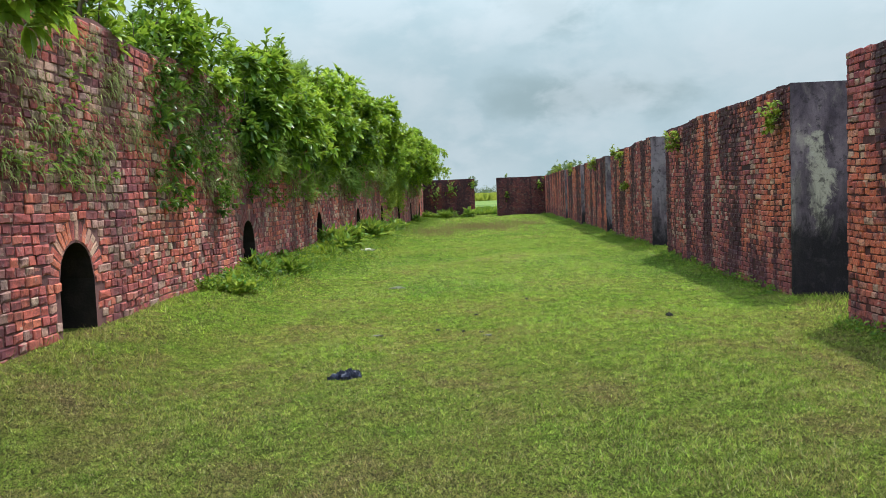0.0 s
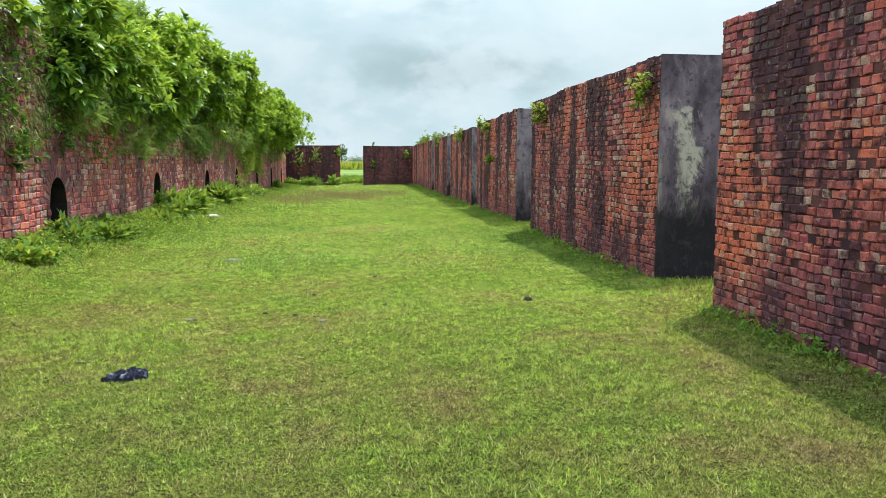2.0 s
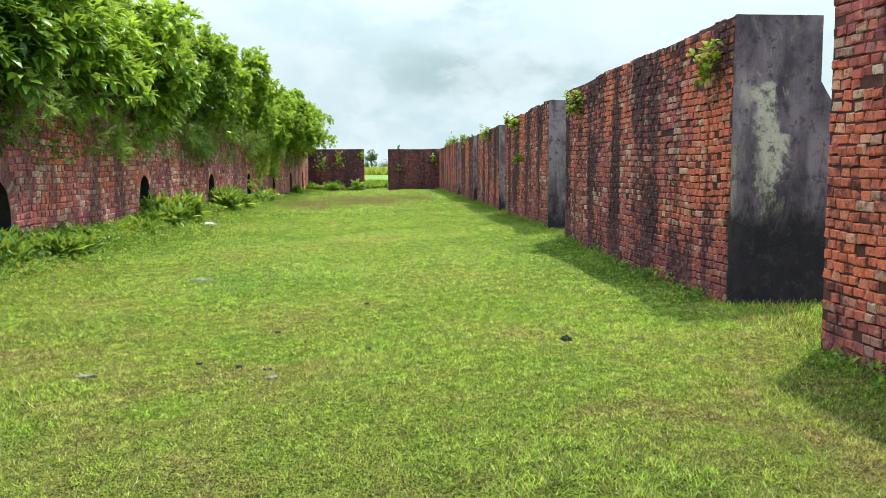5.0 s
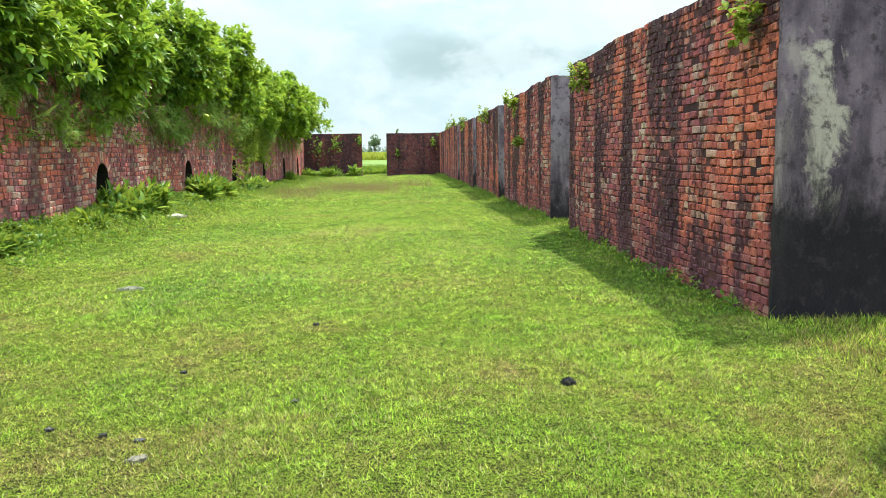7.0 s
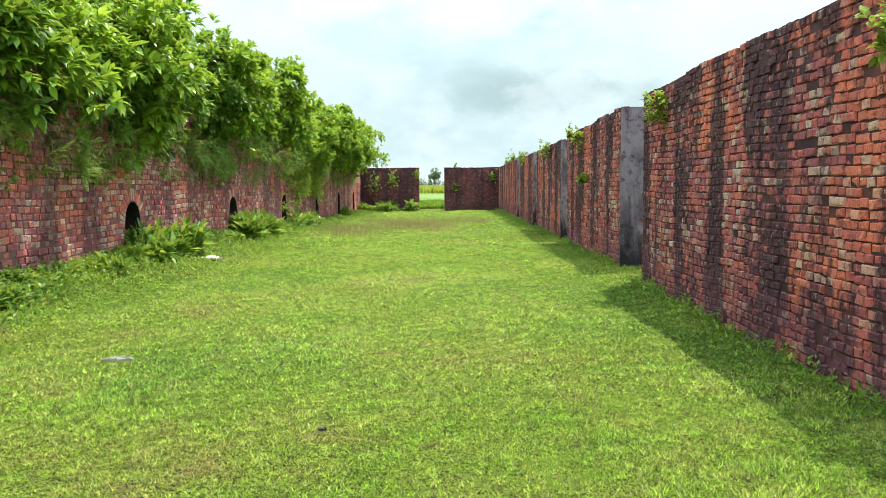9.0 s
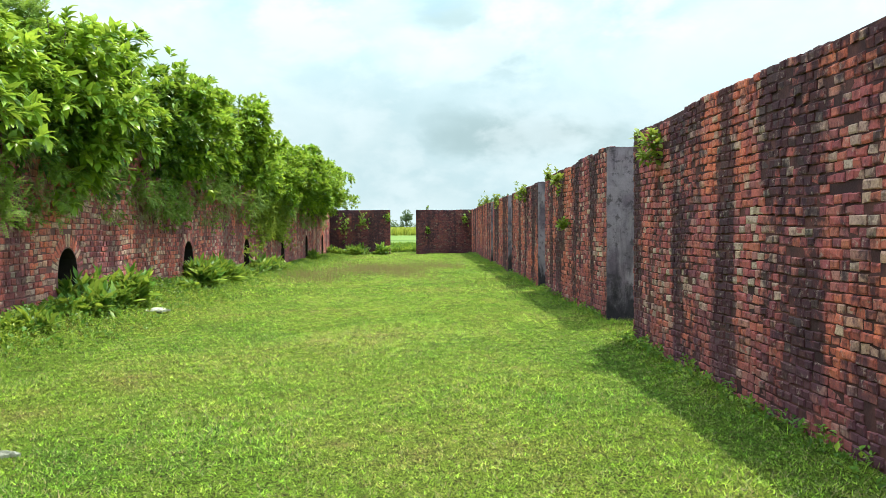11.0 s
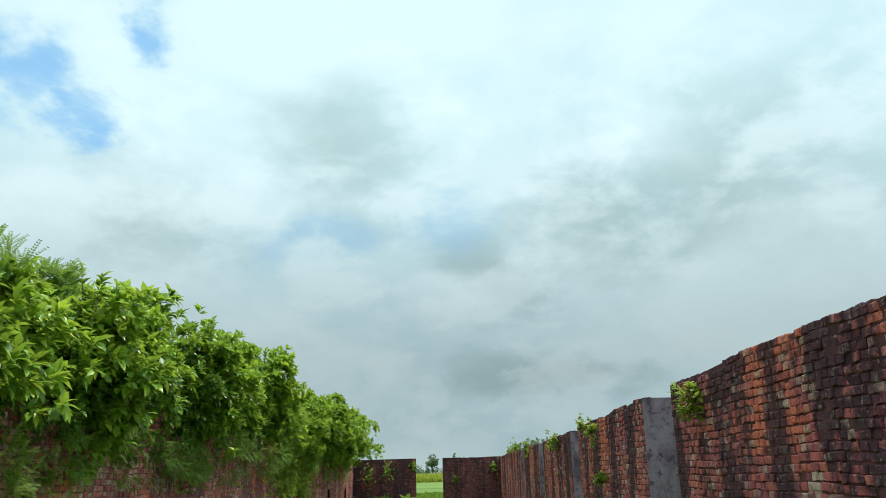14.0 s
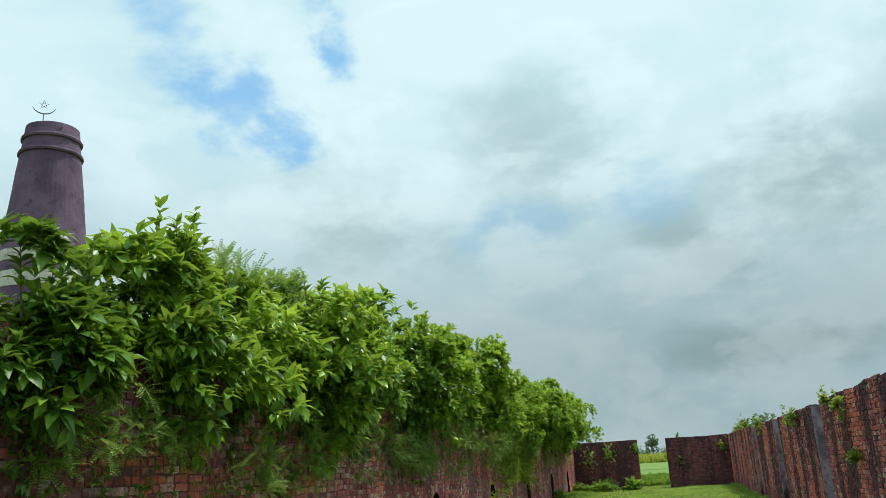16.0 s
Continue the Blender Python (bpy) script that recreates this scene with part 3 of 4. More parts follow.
def outer_wall(name, y0, y1, top0, top1, label, near, face_at=None):
    """One stretch of the outer wall between two openings: mortar core, plastered reveals, brick face."""
    at = face_at or outer_x
    bm = bmesh.new()
    steps = max(2, int((y1 - y0) / 1.0))
    prof = []
    for k in range(steps + 1):
        y = y0 + (y1 - y0) * k / steps
        top = top0 + (top1 - top0) * k / steps + 0.012 * math.sin(3.1 * y) + rng.normal(0, 0.008)
        x = at(y)
        prof.append([bm.verts.new(p) for p in ((x, y, -0.3), (x, y, top - 0.025), (x + 0.92, y, top - 0.035), (x + 0.94, y, 2.05), (x + 1.06, y, 2.02), (x + 1.08, y, -0.3))])
    for a, b in zip(prof, prof[1:]):
        for i in range(6):
            j = (i + 1) % 6
            bm.faces.new((a[i], b[i], b[j], a[j]))
    bm.faces.new(prof[0])
    bm.faces.new(list(reversed(prof[-1])))
    bmesh.ops.recalc_face_normals(bm, faces=bm.faces)
    wall = tagged(new(name, bm_mesh(name, bm, MORTAR)), label, "brick wall", kind="structure")
    # plaster coat on the reveal that looks back along the trench
    bm = bmesh.new()
    x, n = at(y0), 14
    grid = []
    for r in range(n + 1):
        z = -0.25 + (top0 - 0.02 + 0.25) * r / n
        width = 0.93 if z > 2.03 else 1.07
        grid.append([bm.verts.new((x - 0.012 + width * c / 8 + rng.normal(0, 0.003), y0 - 0.028 - abs(rng.normal(0, 0.006)), z)) for c in range(9)])
    rim = []
    for a, b in zip(grid, grid[1:]):
        for c in range(8):
            rim.append(bm.faces.new((a[c], a[c + 1], b[c + 1], b[c])))
    edge = bmesh.ops.extrude_face_region(bm, geom=rim)
    bmesh.ops.translate(bm, vec=(0, 0.045, 0), verts=[g for g in edge["geom"] if isinstance(g, bmesh.types.BMVert)])
    bmesh.ops.recalc_face_normals(bm, faces=bm.faces)
    part("plaster_reveal", bm_mesh("plaster_reveal", bm, PLASTER), wall, "grey cement plaster stained black with mould")
    top = max(top0, top1)

    def inside(u, z, size):
        return z < top0 + (top1 - top0) * (u - y0) / (y1 - y0) - 0.015 + 0.012 * math.sin(3.1 * u)
    slope = (at(y1) - at(y0)) / (y1 - y0)
    set_bricks(wall, lay_courses(max(y0 + 0.012, -4.0), y1, -0.19, top, inside), lambda u: (at(u), u), lambda u: math.pi / 2 - math.atan(slope), BRICK_OUTER, near)
    # two worn courses of brick lie on edge along the crest
    crest = []
    u = y0 + 0.06
    while u < y1 - 0.05:
        crest.append((u, 0.0, False, int(rng.integers(7)), 1.0))
        u += 0.13 + 0.05 * rng.random()
    vs = []
    for u, *_r, i, _f in crest:
        t = HEADERS[i]
        x = at(u) + 0.06 + 0.03 * rng.random()
        z = top0 + (top1 - top0) * (u - y0) / (y1 - y0) + 0.012 * math.sin(3.1 * u) - 0.028
        vs.append(np.stack((x + t[:, 2] * 1.6, u + t[:, 0], z + t[:, 1] * 1.4), axis=1))
    v = np.concatenate(vs)
    t = (BRICK_TRIS[None] + (np.arange(len(vs)) * 12)[:, None, None]).reshape(-1, 3)
    tagged(part("crest_bricks", mesh_from("crest_bricks", v, t, BRICK_END), wall, "crumbling bricks along the wall's crest"), kind="stuff")
    return wall


OUTER = "tall red brick kiln wall, rain-streaked black, standing on grass"
outer_wall("wall_outer_1", -14.0, 9.88, 2.98, 2.93, OUTER, (8.4, 9.9), lambda y: 4.46)
outer_wall("wall_outer_2", 12.03, 19.27, 2.90, 2.80, OUTER, (12.0, 13.5))
outer_wall("wall_outer_3", 20.85, 27.25, 2.77, 2.68, OUTER, (20.8, 22.4))
outer_wall("wall_outer_4", 28.35, 34.35, 2.66, 2.62, OUTER, (28.3, 29.8))
outer_wall("wall_outer_5", 35.5, 41.3, 2.62, 2.60, OUTER, (35.4, 36.0))
outer_wall("wall_outer_6", 42.3, 55.8, 2.60, 2.58, OUTER, (42.2, 42.6))


def end_wall(name, x0, x1, top, near):
    bm = bmesh.new()
    box(bm, (x0, 55.86, -0.3), (x1, 56.75, top))
    wall = tagged(new(name, bm_mesh(name, bm, MORTAR)), "dark soot-stained brick wall closing the trench", "brick wall", kind="structure")
    set_bricks(wall, lay_courses(x0, x1, -0.03, top + 0.03), lambda u: (u, 55.86), lambda u: math.pi, BRICK_END, near)
    return wall


end_wall("wall_end_1", -3.6, 0.46, 2.60, (0.1, 0.46))
end_wall("wall_end_2", 2.0, 5.31, 2.58, (2.0, 2.4))

# ---------------------------------------------------------------- kiln wall with its fuel arches
ARCHES = [(2.1, 0.72), (8.28, 0.70), (14.45, 0.74), (21.1, 0.74), (27.7, 0.74), (33.9, 0.74), (40.3, 0.72), (46.6, 0.72), (52.4, 0.72)]
SPRING, KILN_TOP, KILN_DEEP = 0.80, 3.35, 2.2


def kiln_top(y):
    return 3.42 - 0.35 * float(step01(np.array(y), 12.5, 15.0)) + 0.05 * math.sin(2.3 * y) + 0.04 * math.sin(5.1 * y)


def arch_under(u):
    """Height of the opening over u, or None on solid wall."""
    for c, w in ARCHES:
        d = abs(u - c)
        if d < w / 2 - 1e-6:
            return SPRING + math.sqrt(max(0.0, (w / 2) ** 2 - d * d)) * 1.1
    return None


def kiln_wall():
    cuts = set(np.arange(-14.0, 55.9, 1.0).tolist() + [55.85])
    for c, w in ARCHES:
        cuts = {u for u in cuts if abs(u - c) > w / 2}
        cuts |= {round(c - w / 2 + w * k / 12, 4) for k in range(13)}
    cuts = sorted(cuts)
    bm = bmesh.new()
    for a, b in zip(cuts, cuts[1:]):
        mid = arch_under((a + b) / 2)
        za = zb = -0.3
        if mid is not None:
            za, zb = arch_under(a) or SPRING, arch_under(b) or SPRING
        ring = []
        for y, z in ((a, za), (b, zb)):
            x = kiln_x(y)
            ring.append([bm.verts.new(p) for p in ((x, y, z), (x, y, kiln_top(y)), (x - KILN_DEEP, y, kiln_top(y)), (x - KILN_DEEP, y, z))])
        p, q = ring
        for i in range(4):
            j = (i + 1) % 4
            side = bm.faces.new((p[i], q[i], q[j], p[j]))
            # soffit and jambs of the openings take the near-black shade colour
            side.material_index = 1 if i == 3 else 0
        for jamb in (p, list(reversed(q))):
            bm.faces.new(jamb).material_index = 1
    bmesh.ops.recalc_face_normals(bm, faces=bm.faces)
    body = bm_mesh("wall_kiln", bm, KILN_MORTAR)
    body.materials.append(SOOT_SHADE)
    wall = tagged(new("wall_kiln", body), "long old brick kiln wall with small arched fuel openings", "brick wall", kind="structure")

    def keep(u, z, size):
        for c, w in ARCHES:
            d = abs(u - c)
            if d < w / 2 + size * 0.42 and z < SPRING + 0.02:
                return False
            if z >= SPRING and math.hypot(d, (z - SPRING) / 1.1) < w / 2 + 0.195 + size * 0.12:
                return False
        return z < kiln_top(u)
    laid = lay_courses(-4.0, 55.8, 0.0, 3.45, keep, 1.17)
    set_bricks(wall, laid, lambda u: (kiln_x(u), u), lambda u: -math.pi / 2 if u < 24 else -math.pi / 2 - 0.0214, BRICK_KILN, (8.85, 10.9), 1.17)
    # radial bricks of the arches
    for c, w in ARCHES:
        n = 18
        for k in range(n):
            a = math.pi * (k + 0.5) / n
            r = w / 2 + 0.112
            u, z = c + math.cos(a) * r, SPRING + math.sin(a) * r * 1.1
            ob = part("arch_brick", brick_mesh(True, k % 7, BRICK_KILN), wall)
            slant = Matrix.Translation((kiln_x(u), u, z)) @ Matrix.Rotation(-math.pi / 2, 4, "Z") @ Matrix.Rotation(a - math.pi, 4, "Y")
            ob.matrix_local = slant @ Matrix.Diagonal((0.92, 0.9, 1.02, 1)) @ Matrix.Translation((0, -0.006, 0))
    return wall


kiln_wall()


def island_fill():
    """The kiln's earth-filled middle, behind the wall, sooty and near-black for the shade in the fuel arches."""
    bm = bmesh.new()
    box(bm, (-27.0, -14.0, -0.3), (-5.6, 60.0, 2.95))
    tagged(new("kiln_fill", bm_mesh("kiln_fill", bm, SOOT_SHADE)), "earth filling the middle of the kiln, darkened for arch shade", "earth", kind="structure")
    bm = bmesh.new()
    rows = [[bm.verts.new((-27 + 22.4 * i / 24, -14 + 74 * j / 60, 2.955 + 0.12 * rng.random())) for i in range(25)] for j in range(61)]
    for a, b in zip(rows, rows[1:]):
        for i in range(24):
            bm.faces.new((a[i], a[i + 1], b[i + 1], b[i]))
    tagged(new("kiln_roof_soil", bm_mesh("kiln_roof_soil", bm, GROUND)), "grassy earth on top of the old kiln", "earth", kind="structure")


island_fill()


# ---------------------------------------------------------------- chimney
def chimney(x, y, top):
    root = tagged(new("chimney"), "stubby weathered grey chimney with pale bands and a crescent finial", "chimney")
    root.location = (x, y, 2.95)
    h = top - 2.95

    def turned(name, profile, mat, label=""):
        sides, vs, ts = 48, [], []
        for r, z in profile:
            for k in range(sides):
                w = 2 * math.pi * k / sides
                rr = r * (1 + 0.006 * math.sin(5 * w + 3 * z) + rng.normal(0, 0.003))
                vs.append((rr * math.cos(w), rr * math.sin(w), z))
        for i in range(len(profile) - 1):
            for k in range(sides):
                q = (k + 1) % sides
                a, b, c, d = i * sides + k, i * sides + q, (i + 1) * sides + q, (i + 1) * sides + k
                ts += [(a, b, c), (a, c, d)]
        return part(name, mesh_from(name, np.array(vs), np.array(ts), mat, False), root, label)
    rad = lambda z: 0.80 + (h - z) * 0.108
    shaft = [(rad(z), z) for z in np.linspace(0, h, 26)] + [(rad(h) - 0.22, h - 0.01), (rad(h) - 0.22, h - 1.2)]
    turned("shaft", shaft, CHIMNEY)
    for drop in (0.43, 0.93):
        z = h - drop
        r = rad(z)
        turned("collar", [(r - 0.01, z - 0.09), (r + 0.06, z - 0.06), (r + 0.075, z), (r + 0.055, z + 0.05), (r - 0.01, z + 0.08)], CHIMNEY, "moulded ring, chipped")
    for lo, hi in ((4.25, 4.62), (4.95, 5.45)):
        turned("lime_band", [(rad(h - hi) + 0.002, h - hi), (rad(h - hi) + 0.012, h - hi + 0.02), (rad(h - lo) + 0.012, h - lo - 0.02), (rad(h - lo) + 0.002, h - lo)], LIME_BAND, "flaking whitewashed band")
    # finial: rod with a crescent and a star, set near the rim
    rod = part("finial", mesh_from("finial", *tube([(-0.42, 0.0, h - 0.08), (-0.42, 0.0, h + 0.70)], [0.014, 0.012]), IRON), root, "rusty iron rod")
    across = Vector((0.75, 0.66, 0)).normalized()
    arc = []
    for k in range(15):
        a = math.radians(200 + 140 * k / 14)
        arc.append(Vector((-0.42, 0, h + 1.0)) + across * (0.36 * math.cos(a)) + Vector((0, 0, 0.32 * math.sin(a))))
    part("crescent", mesh_from("crescent", *tube(arc, [0.007 + 0.014 * math.sin(math.pi * k / 14) for k in range(15)]), IRON), rod, "thin iron crescent")
    points = []
    for k in range(6):
        a = math.radians(90 + 144 * k)
        points.append(Vector((-0.42, 0, h + 1.0)) + across * (0.16 * math.cos(a)) + Vector((0, 0, 0.16 * math.sin(a))))
    part("star", mesh_from("star", *tube(points, [0.010] * 6, 4), IRON), rod, "five-pointed iron star")


chimney(-16.35, 29.2, 13.05)


# ---------------------------------------------------------------- leaves
def leaf_template(length, width, fold=0.18, droop=0.22):
    rows = [(0, 0, 0)]
    for t, w in ((0.3, 0.8), (0.62, 0.95)):
        z = -droop * length * t * t
        rows += [(-w * width / 2, t * length, z + fold * width), (0, t * length, z), (w * width / 2, t * length, z + fold * width)]
    rows.append((0, length, -droop * length))
    tris = [(0, 2, 1), (0, 3, 2), (1, 2, 5), (1, 5, 4), (2, 3, 6), (2, 6, 5), (4, 5, 7), (5, 6, 7)]
    return np.array(rows, dtype=float), np.array(tris)


def lean_leaf(length, width, fold=0.2, droop=0.22):
    """A leaf of two faces folded along its rib, for plants that stay far off."""
    w = width * 0.55
    rows = [(0, 0, 0), (-w, 0.5 * length, fold * width - 0.1 * length * droop), (0, length, -droop * length), (w, 0.5 * length, fold * width - 0.1 * length * droop)]
    return np.array(rows, dtype=float), np.array([(0, 2, 1), (0, 3, 2)])


def frond_template(length, pairs, size):
    parts = [(np.array([(-0.004, 0, 0), (0.004, 0, 0), (0, length, -0.12 * length)]), np.array([(0, 1, 2)]))]
    for k in range(pairs):
        t = (k + 1) / (pairs + 0.5)
        s = size * (1 - 0.45 * abs(t - 0.4))
        for side in (-1, 1):
            o = np.array((0, t * length, -0.12 * length * t * t))
            tip = o + np.array((side * s, 0.35 * s, -0.1 * s))
            m = (o + tip) / 2
            parts.append((np.array([o, m + (side * -0.12 * s, 0.24 * s, 0), tip, m + (side * 0.12 * s, -0.24 * s, 0)]), np.array([(0, 1, 2), (0, 2, 3)])))
    return merge(parts)


def rosettes(spots, axes, per, template, size=(0.75, 1.2), spread=(0.45, 1.15)):
    """Whorls of leaves round shoots at the spots that point along the axes."""
    n = len(spots)
    axes = axes / (np.linalg.norm(axes, axis=1, keepdims=True) + 1e-9)
    side = np.cross(axes, (0.2, 0.3, 0.93))
    side /= np.linalg.norm(side, axis=1, keepdims=True) + 1e-9
    other = np.cross(axes, side)
    k = np.tile(np.arange(per), n)
    az = k * 2.4 + np.repeat(rng.random(n) * 6.28, per) + rng.normal(0, 0.25, n * per)
    el = rng.uniform(spread[0], spread[1], n * per)
    A, S, O = (np.repeat(m, per, axis=0) for m in (axes, side, other))
    d = A * np.cos(el)[:, None] + (S * np.cos(az)[:, None] + O * np.sin(az)[:, None]) * np.sin(el)[:, None]
    p = np.repeat(spots, per, axis=0) + A * (rng.random(n * per)[:, None] * 0.12 - 0.06)
    turn = frames_for(d) * rng.uniform(size[0], size[1], n * per)[:, None, None]
    return scatter(template, p, turn)


def crown_points(centre, radii, count, shell=(0.74, 1.02), lumps=0.32):
    d = rng.normal(0, 1, (count, 3))
    d /= np.linalg.norm(d, axis=1, keepdims=True)
    lump = 1 + lumps * (np.sin(d[:, 0] * 5.1 + centre[1]) * np.sin(d[:, 1] * 6.3 + 1.7 * centre[1]) + 0.7 * np.sin(d[:, 2] * 8.3 + 2.3 * centre[1] + d[:, 1] * 4))
    r = rng.uniform(shell[0], shell[1], count) * lump
    return np.array(centre) + d * r[:, None] * np.array(radii), d


def outside_wall(p):
    face = np.array([kiln_x(v) for v in p[:, 1]])
    return (p[:, 0] > face + 0.04) | (p[:, 2] > 3.1)


BROAD = leaf_template(0.185, 0.088, 0.16, 0.42)
BROAD_SMALL = leaf_template(0.15, 0.065)
FROND = frond_template(0.34, 9, 0.055)


def shrub(y, top, low, out, reach, kind, label):
    """A bush rooted on the kiln wall's crest. out: how far it hangs over the trench; reach: half its length along the wall."""
    root = tagged(new("shrub"), label, "shrub", "shrubs on the kiln wall")
    face = kiln_x(y)
    root.location = (face - 0.5, y, kiln_top(y))
    base = np.array(root.location)
    top -= 0.32
    mid, half = (top + low) / 2, (top - low) / 2
    centre = (face - 0.55 + out * 0.35, y, mid)
    radii = (out * 0.5 + 0.5, reach, half)
    template, mat, per, n = {"broad": (BROAD, LEAF_BROAD, 9, 430), "fresh": (BROAD, LEAF_FRESH, 8, 430), "small": (BROAD_SMALL, LEAF_FRESH, 9, 430),
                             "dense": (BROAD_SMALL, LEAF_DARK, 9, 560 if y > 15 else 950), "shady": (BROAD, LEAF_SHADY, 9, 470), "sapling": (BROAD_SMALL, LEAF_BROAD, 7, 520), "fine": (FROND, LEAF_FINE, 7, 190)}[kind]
    if y > 25 and kind != "fine":
        template = lean_leaf(0.20, 0.10) if template is BROAD else lean_leaf(0.15, 0.075)
    n = int(n * (reach * half) / 1.9)
    large = (0.8, 1.35) if y < 22 and kind in ("broad", "fresh", "shady") else (0.75, 1.2)
    # boughs: leafy lobes over the crown with dark hollows between them
    total = int(n * (1.9 if y < 22 else 2.3))
    lobes = max(7, int(17 * reach * half))
    heart, way = crown_points(centre, radii, lobes, (0.62, 0.98), 0.2)
    p, d = [], []
    for c, w in zip(heart, way):
        size = rng.uniform(0.28, 0.50) * min(1.0, 0.5 + 0.4 * half)
        q, e = crown_points(c, (size, size * 1.15, size * 0.8), max(4, total // lobes), (0.55, 1.05), 0.15)
        up = (e @ (w * 0.6 + np.array((0.25, 0.0, 0.75)))) > -0.25
        p.append(q[up])
        d.append(e[up] + w * 0.5)
    p, d = np.concatenate(p), np.concatenate(d)
    p[:, 0] += 0.12 * out * np.clip((p[:, 2] - mid) / half, -1, 1)
    ok = outside_wall(p) & (p[:, 2] > low - 0.1)
    p, d = p[ok], d[ok]
    axes = d * (0.8, 0.7, 0.5) + np.array((0.35, -0.1, 0.45)) + rng.normal(0, 0.25, d.shape)
    pieces = [rosettes(p, axes, per, template, large)]
    q, e = crown_points(centre, radii, int(n * 1.5), (0.4, 0.9))
    ok = outside_wall(q)
    pieces.append(rosettes(q[ok], e[ok] + (0.3, 0, 0.3), per - 2, template))
    # upright leading shoots that break the outline
    stems = []
    for _ in range(max(4, int(7 * reach))):
        a, b = rng.uniform(-0.72, 0.72), rng.uniform(-0.2, 0.65)
        foot = np.array((centre[0] + b * radii[0], y + a * reach, mid + half * math.sqrt(max(0.05, 1 - a * a - b * b)) * 0.92))
        rise = rng.uniform(0.15, 0.42 if y < 19 else 0.33)
        lean = np.array((rng.normal(0.05, 0.08), rng.normal(0, 0.1), 1.0))
        k = 4
        spots = np.stack([foot + lean * rise * (i / (k - 1)) for i in range(k)])
        pieces.append(rosettes(spots, np.tile(lean, (k, 1)), 5, template, (0.55, 0.95), (0.4, 0.95)))
        stems.append(tube([foot - lean * 0.3, foot + lean * rise], [0.010, 0.005], 5))
    for _ in range(6):
        a, b = rng.uniform(-0.7, 0.7), rng.uniform(-0.3, 0.6)
        end = np.array((centre[0] + b * radii[0], y + a * reach, mid + half * rng.uniform(-0.1, 0.75)))
        bend = (base + end) / 2 + (rng.normal(0, 0.1), rng.normal(0, 0.1), 0.25)
        stems.append(tube([base + (0, 0, -0.15), bend, end], [0.045, 0.03, 0.012]))
    for v, t in stems:
        part("stem", mesh_from("stem", v - base, t, BARK), root)
    v, t = merge(pieces)
    part("crown", mesh_from("crown", v - base, t, mat, True), root)


LUSH = "dense bush of broad glossy leaves hanging over the kiln wall"
PALE = "bright green leafy bush on the kiln wall's crest"
shrub(6.4, 4.1, 2.75, 0.9, 0.75, "fresh", "bright broad-leaved sapling leaning out from the wall top")
shrub(9.5, 4.35, 3.15, 0.1, 0.42, "sapling", "slender green sapling growing out of the wall top")
shrub(12.0, 4.85, 3.1, 0.35, 0.8, "sapling", "tall dark spreading sapling on the wall top")
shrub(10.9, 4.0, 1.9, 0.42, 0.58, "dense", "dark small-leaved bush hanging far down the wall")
shrub(13.0, 4.0, 3.1, 0.5, 0.5, "fresh", "young bush with large pale leaves on the wall top")
shrub(14.9, 4.15, 2.15, 0.7, 0.8, "shady", "dark large-leaved bush hanging over the kiln wall")
shrub(16.9, 4.95, 2.0, 1.0, 1.0, "broad", LUSH)
shrub(18.7, 4.75, 2.0, 0.6, 1.0, "fresh", PALE)
shrub(21.0, 5.15, 2.0, 1.2, 1.3, "fresh", PALE)
shrub(23.9, 5.25, 2.3, 0.7, 1.3, "broad", LUSH)
shrub(26.9, 5.4, 2.25, 1.25, 1.5, "broad", LUSH)
shrub(29.9, 5.45, 2.6, 0.8, 1.4, "broad", LUSH)
shrub(32.7, 5.65, 2.6, 1.25, 1.4, "fresh", PALE)
# filler bushes, their dark leaf colour stands in for shaded hollows
FILL = "added bush in shade-dark leaves, filling hollows between the brighter ones"
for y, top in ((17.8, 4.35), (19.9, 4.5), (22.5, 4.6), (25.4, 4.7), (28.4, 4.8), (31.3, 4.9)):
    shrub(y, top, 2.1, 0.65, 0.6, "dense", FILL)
SPRIG = "upright feathery sprig rising above the bushes"
shrub(18.6, 4.85, 3.7, 0.1, 0.30, "fine", SPRIG)
shrub(20.3, 4.95, 3.7, 0.2, 0.26, "fine", SPRIG)
shrub(36.2, 4.55, 2.0, 0.7, 1.7, "small", "thin yellow-green creeper bush on the wall")
shrub(39.8, 5.05, 2.4, 1.2, 2.2, "small", PALE)
shrub(43.8, 5.20, 2.3, 1.7, 2.2, "broad", LUSH)
shrub(47.8, 5.25, 2.2, 2.1, 2.2, "small", PALE)
shrub(51.0, 4.60, 2.1, 2.0, 1.6, "small", PALE)


# ---------------------------------------------------------------- grass hanging on the kiln wall
def ribbon_template(segments, length, width, fall):
    """A blade that springs out along y and falls towards -z."""
    vs, ts = [], []
    for i in range(segments + 1):
        t = i / segments
        w = width * (1 - t) ** 0.6 / 2
        y, z = length * (0.75 * t - 0.45 * t * t), -fall * t ** 1.7
        vs += [(-w, y, z), (w, y, z)]
    for i in range(segments):
        a = 2 * i
        ts += [(a, a + 1, a + 3), (a, a + 3, a + 2)]
    return np.array(vs), np.array(ts)


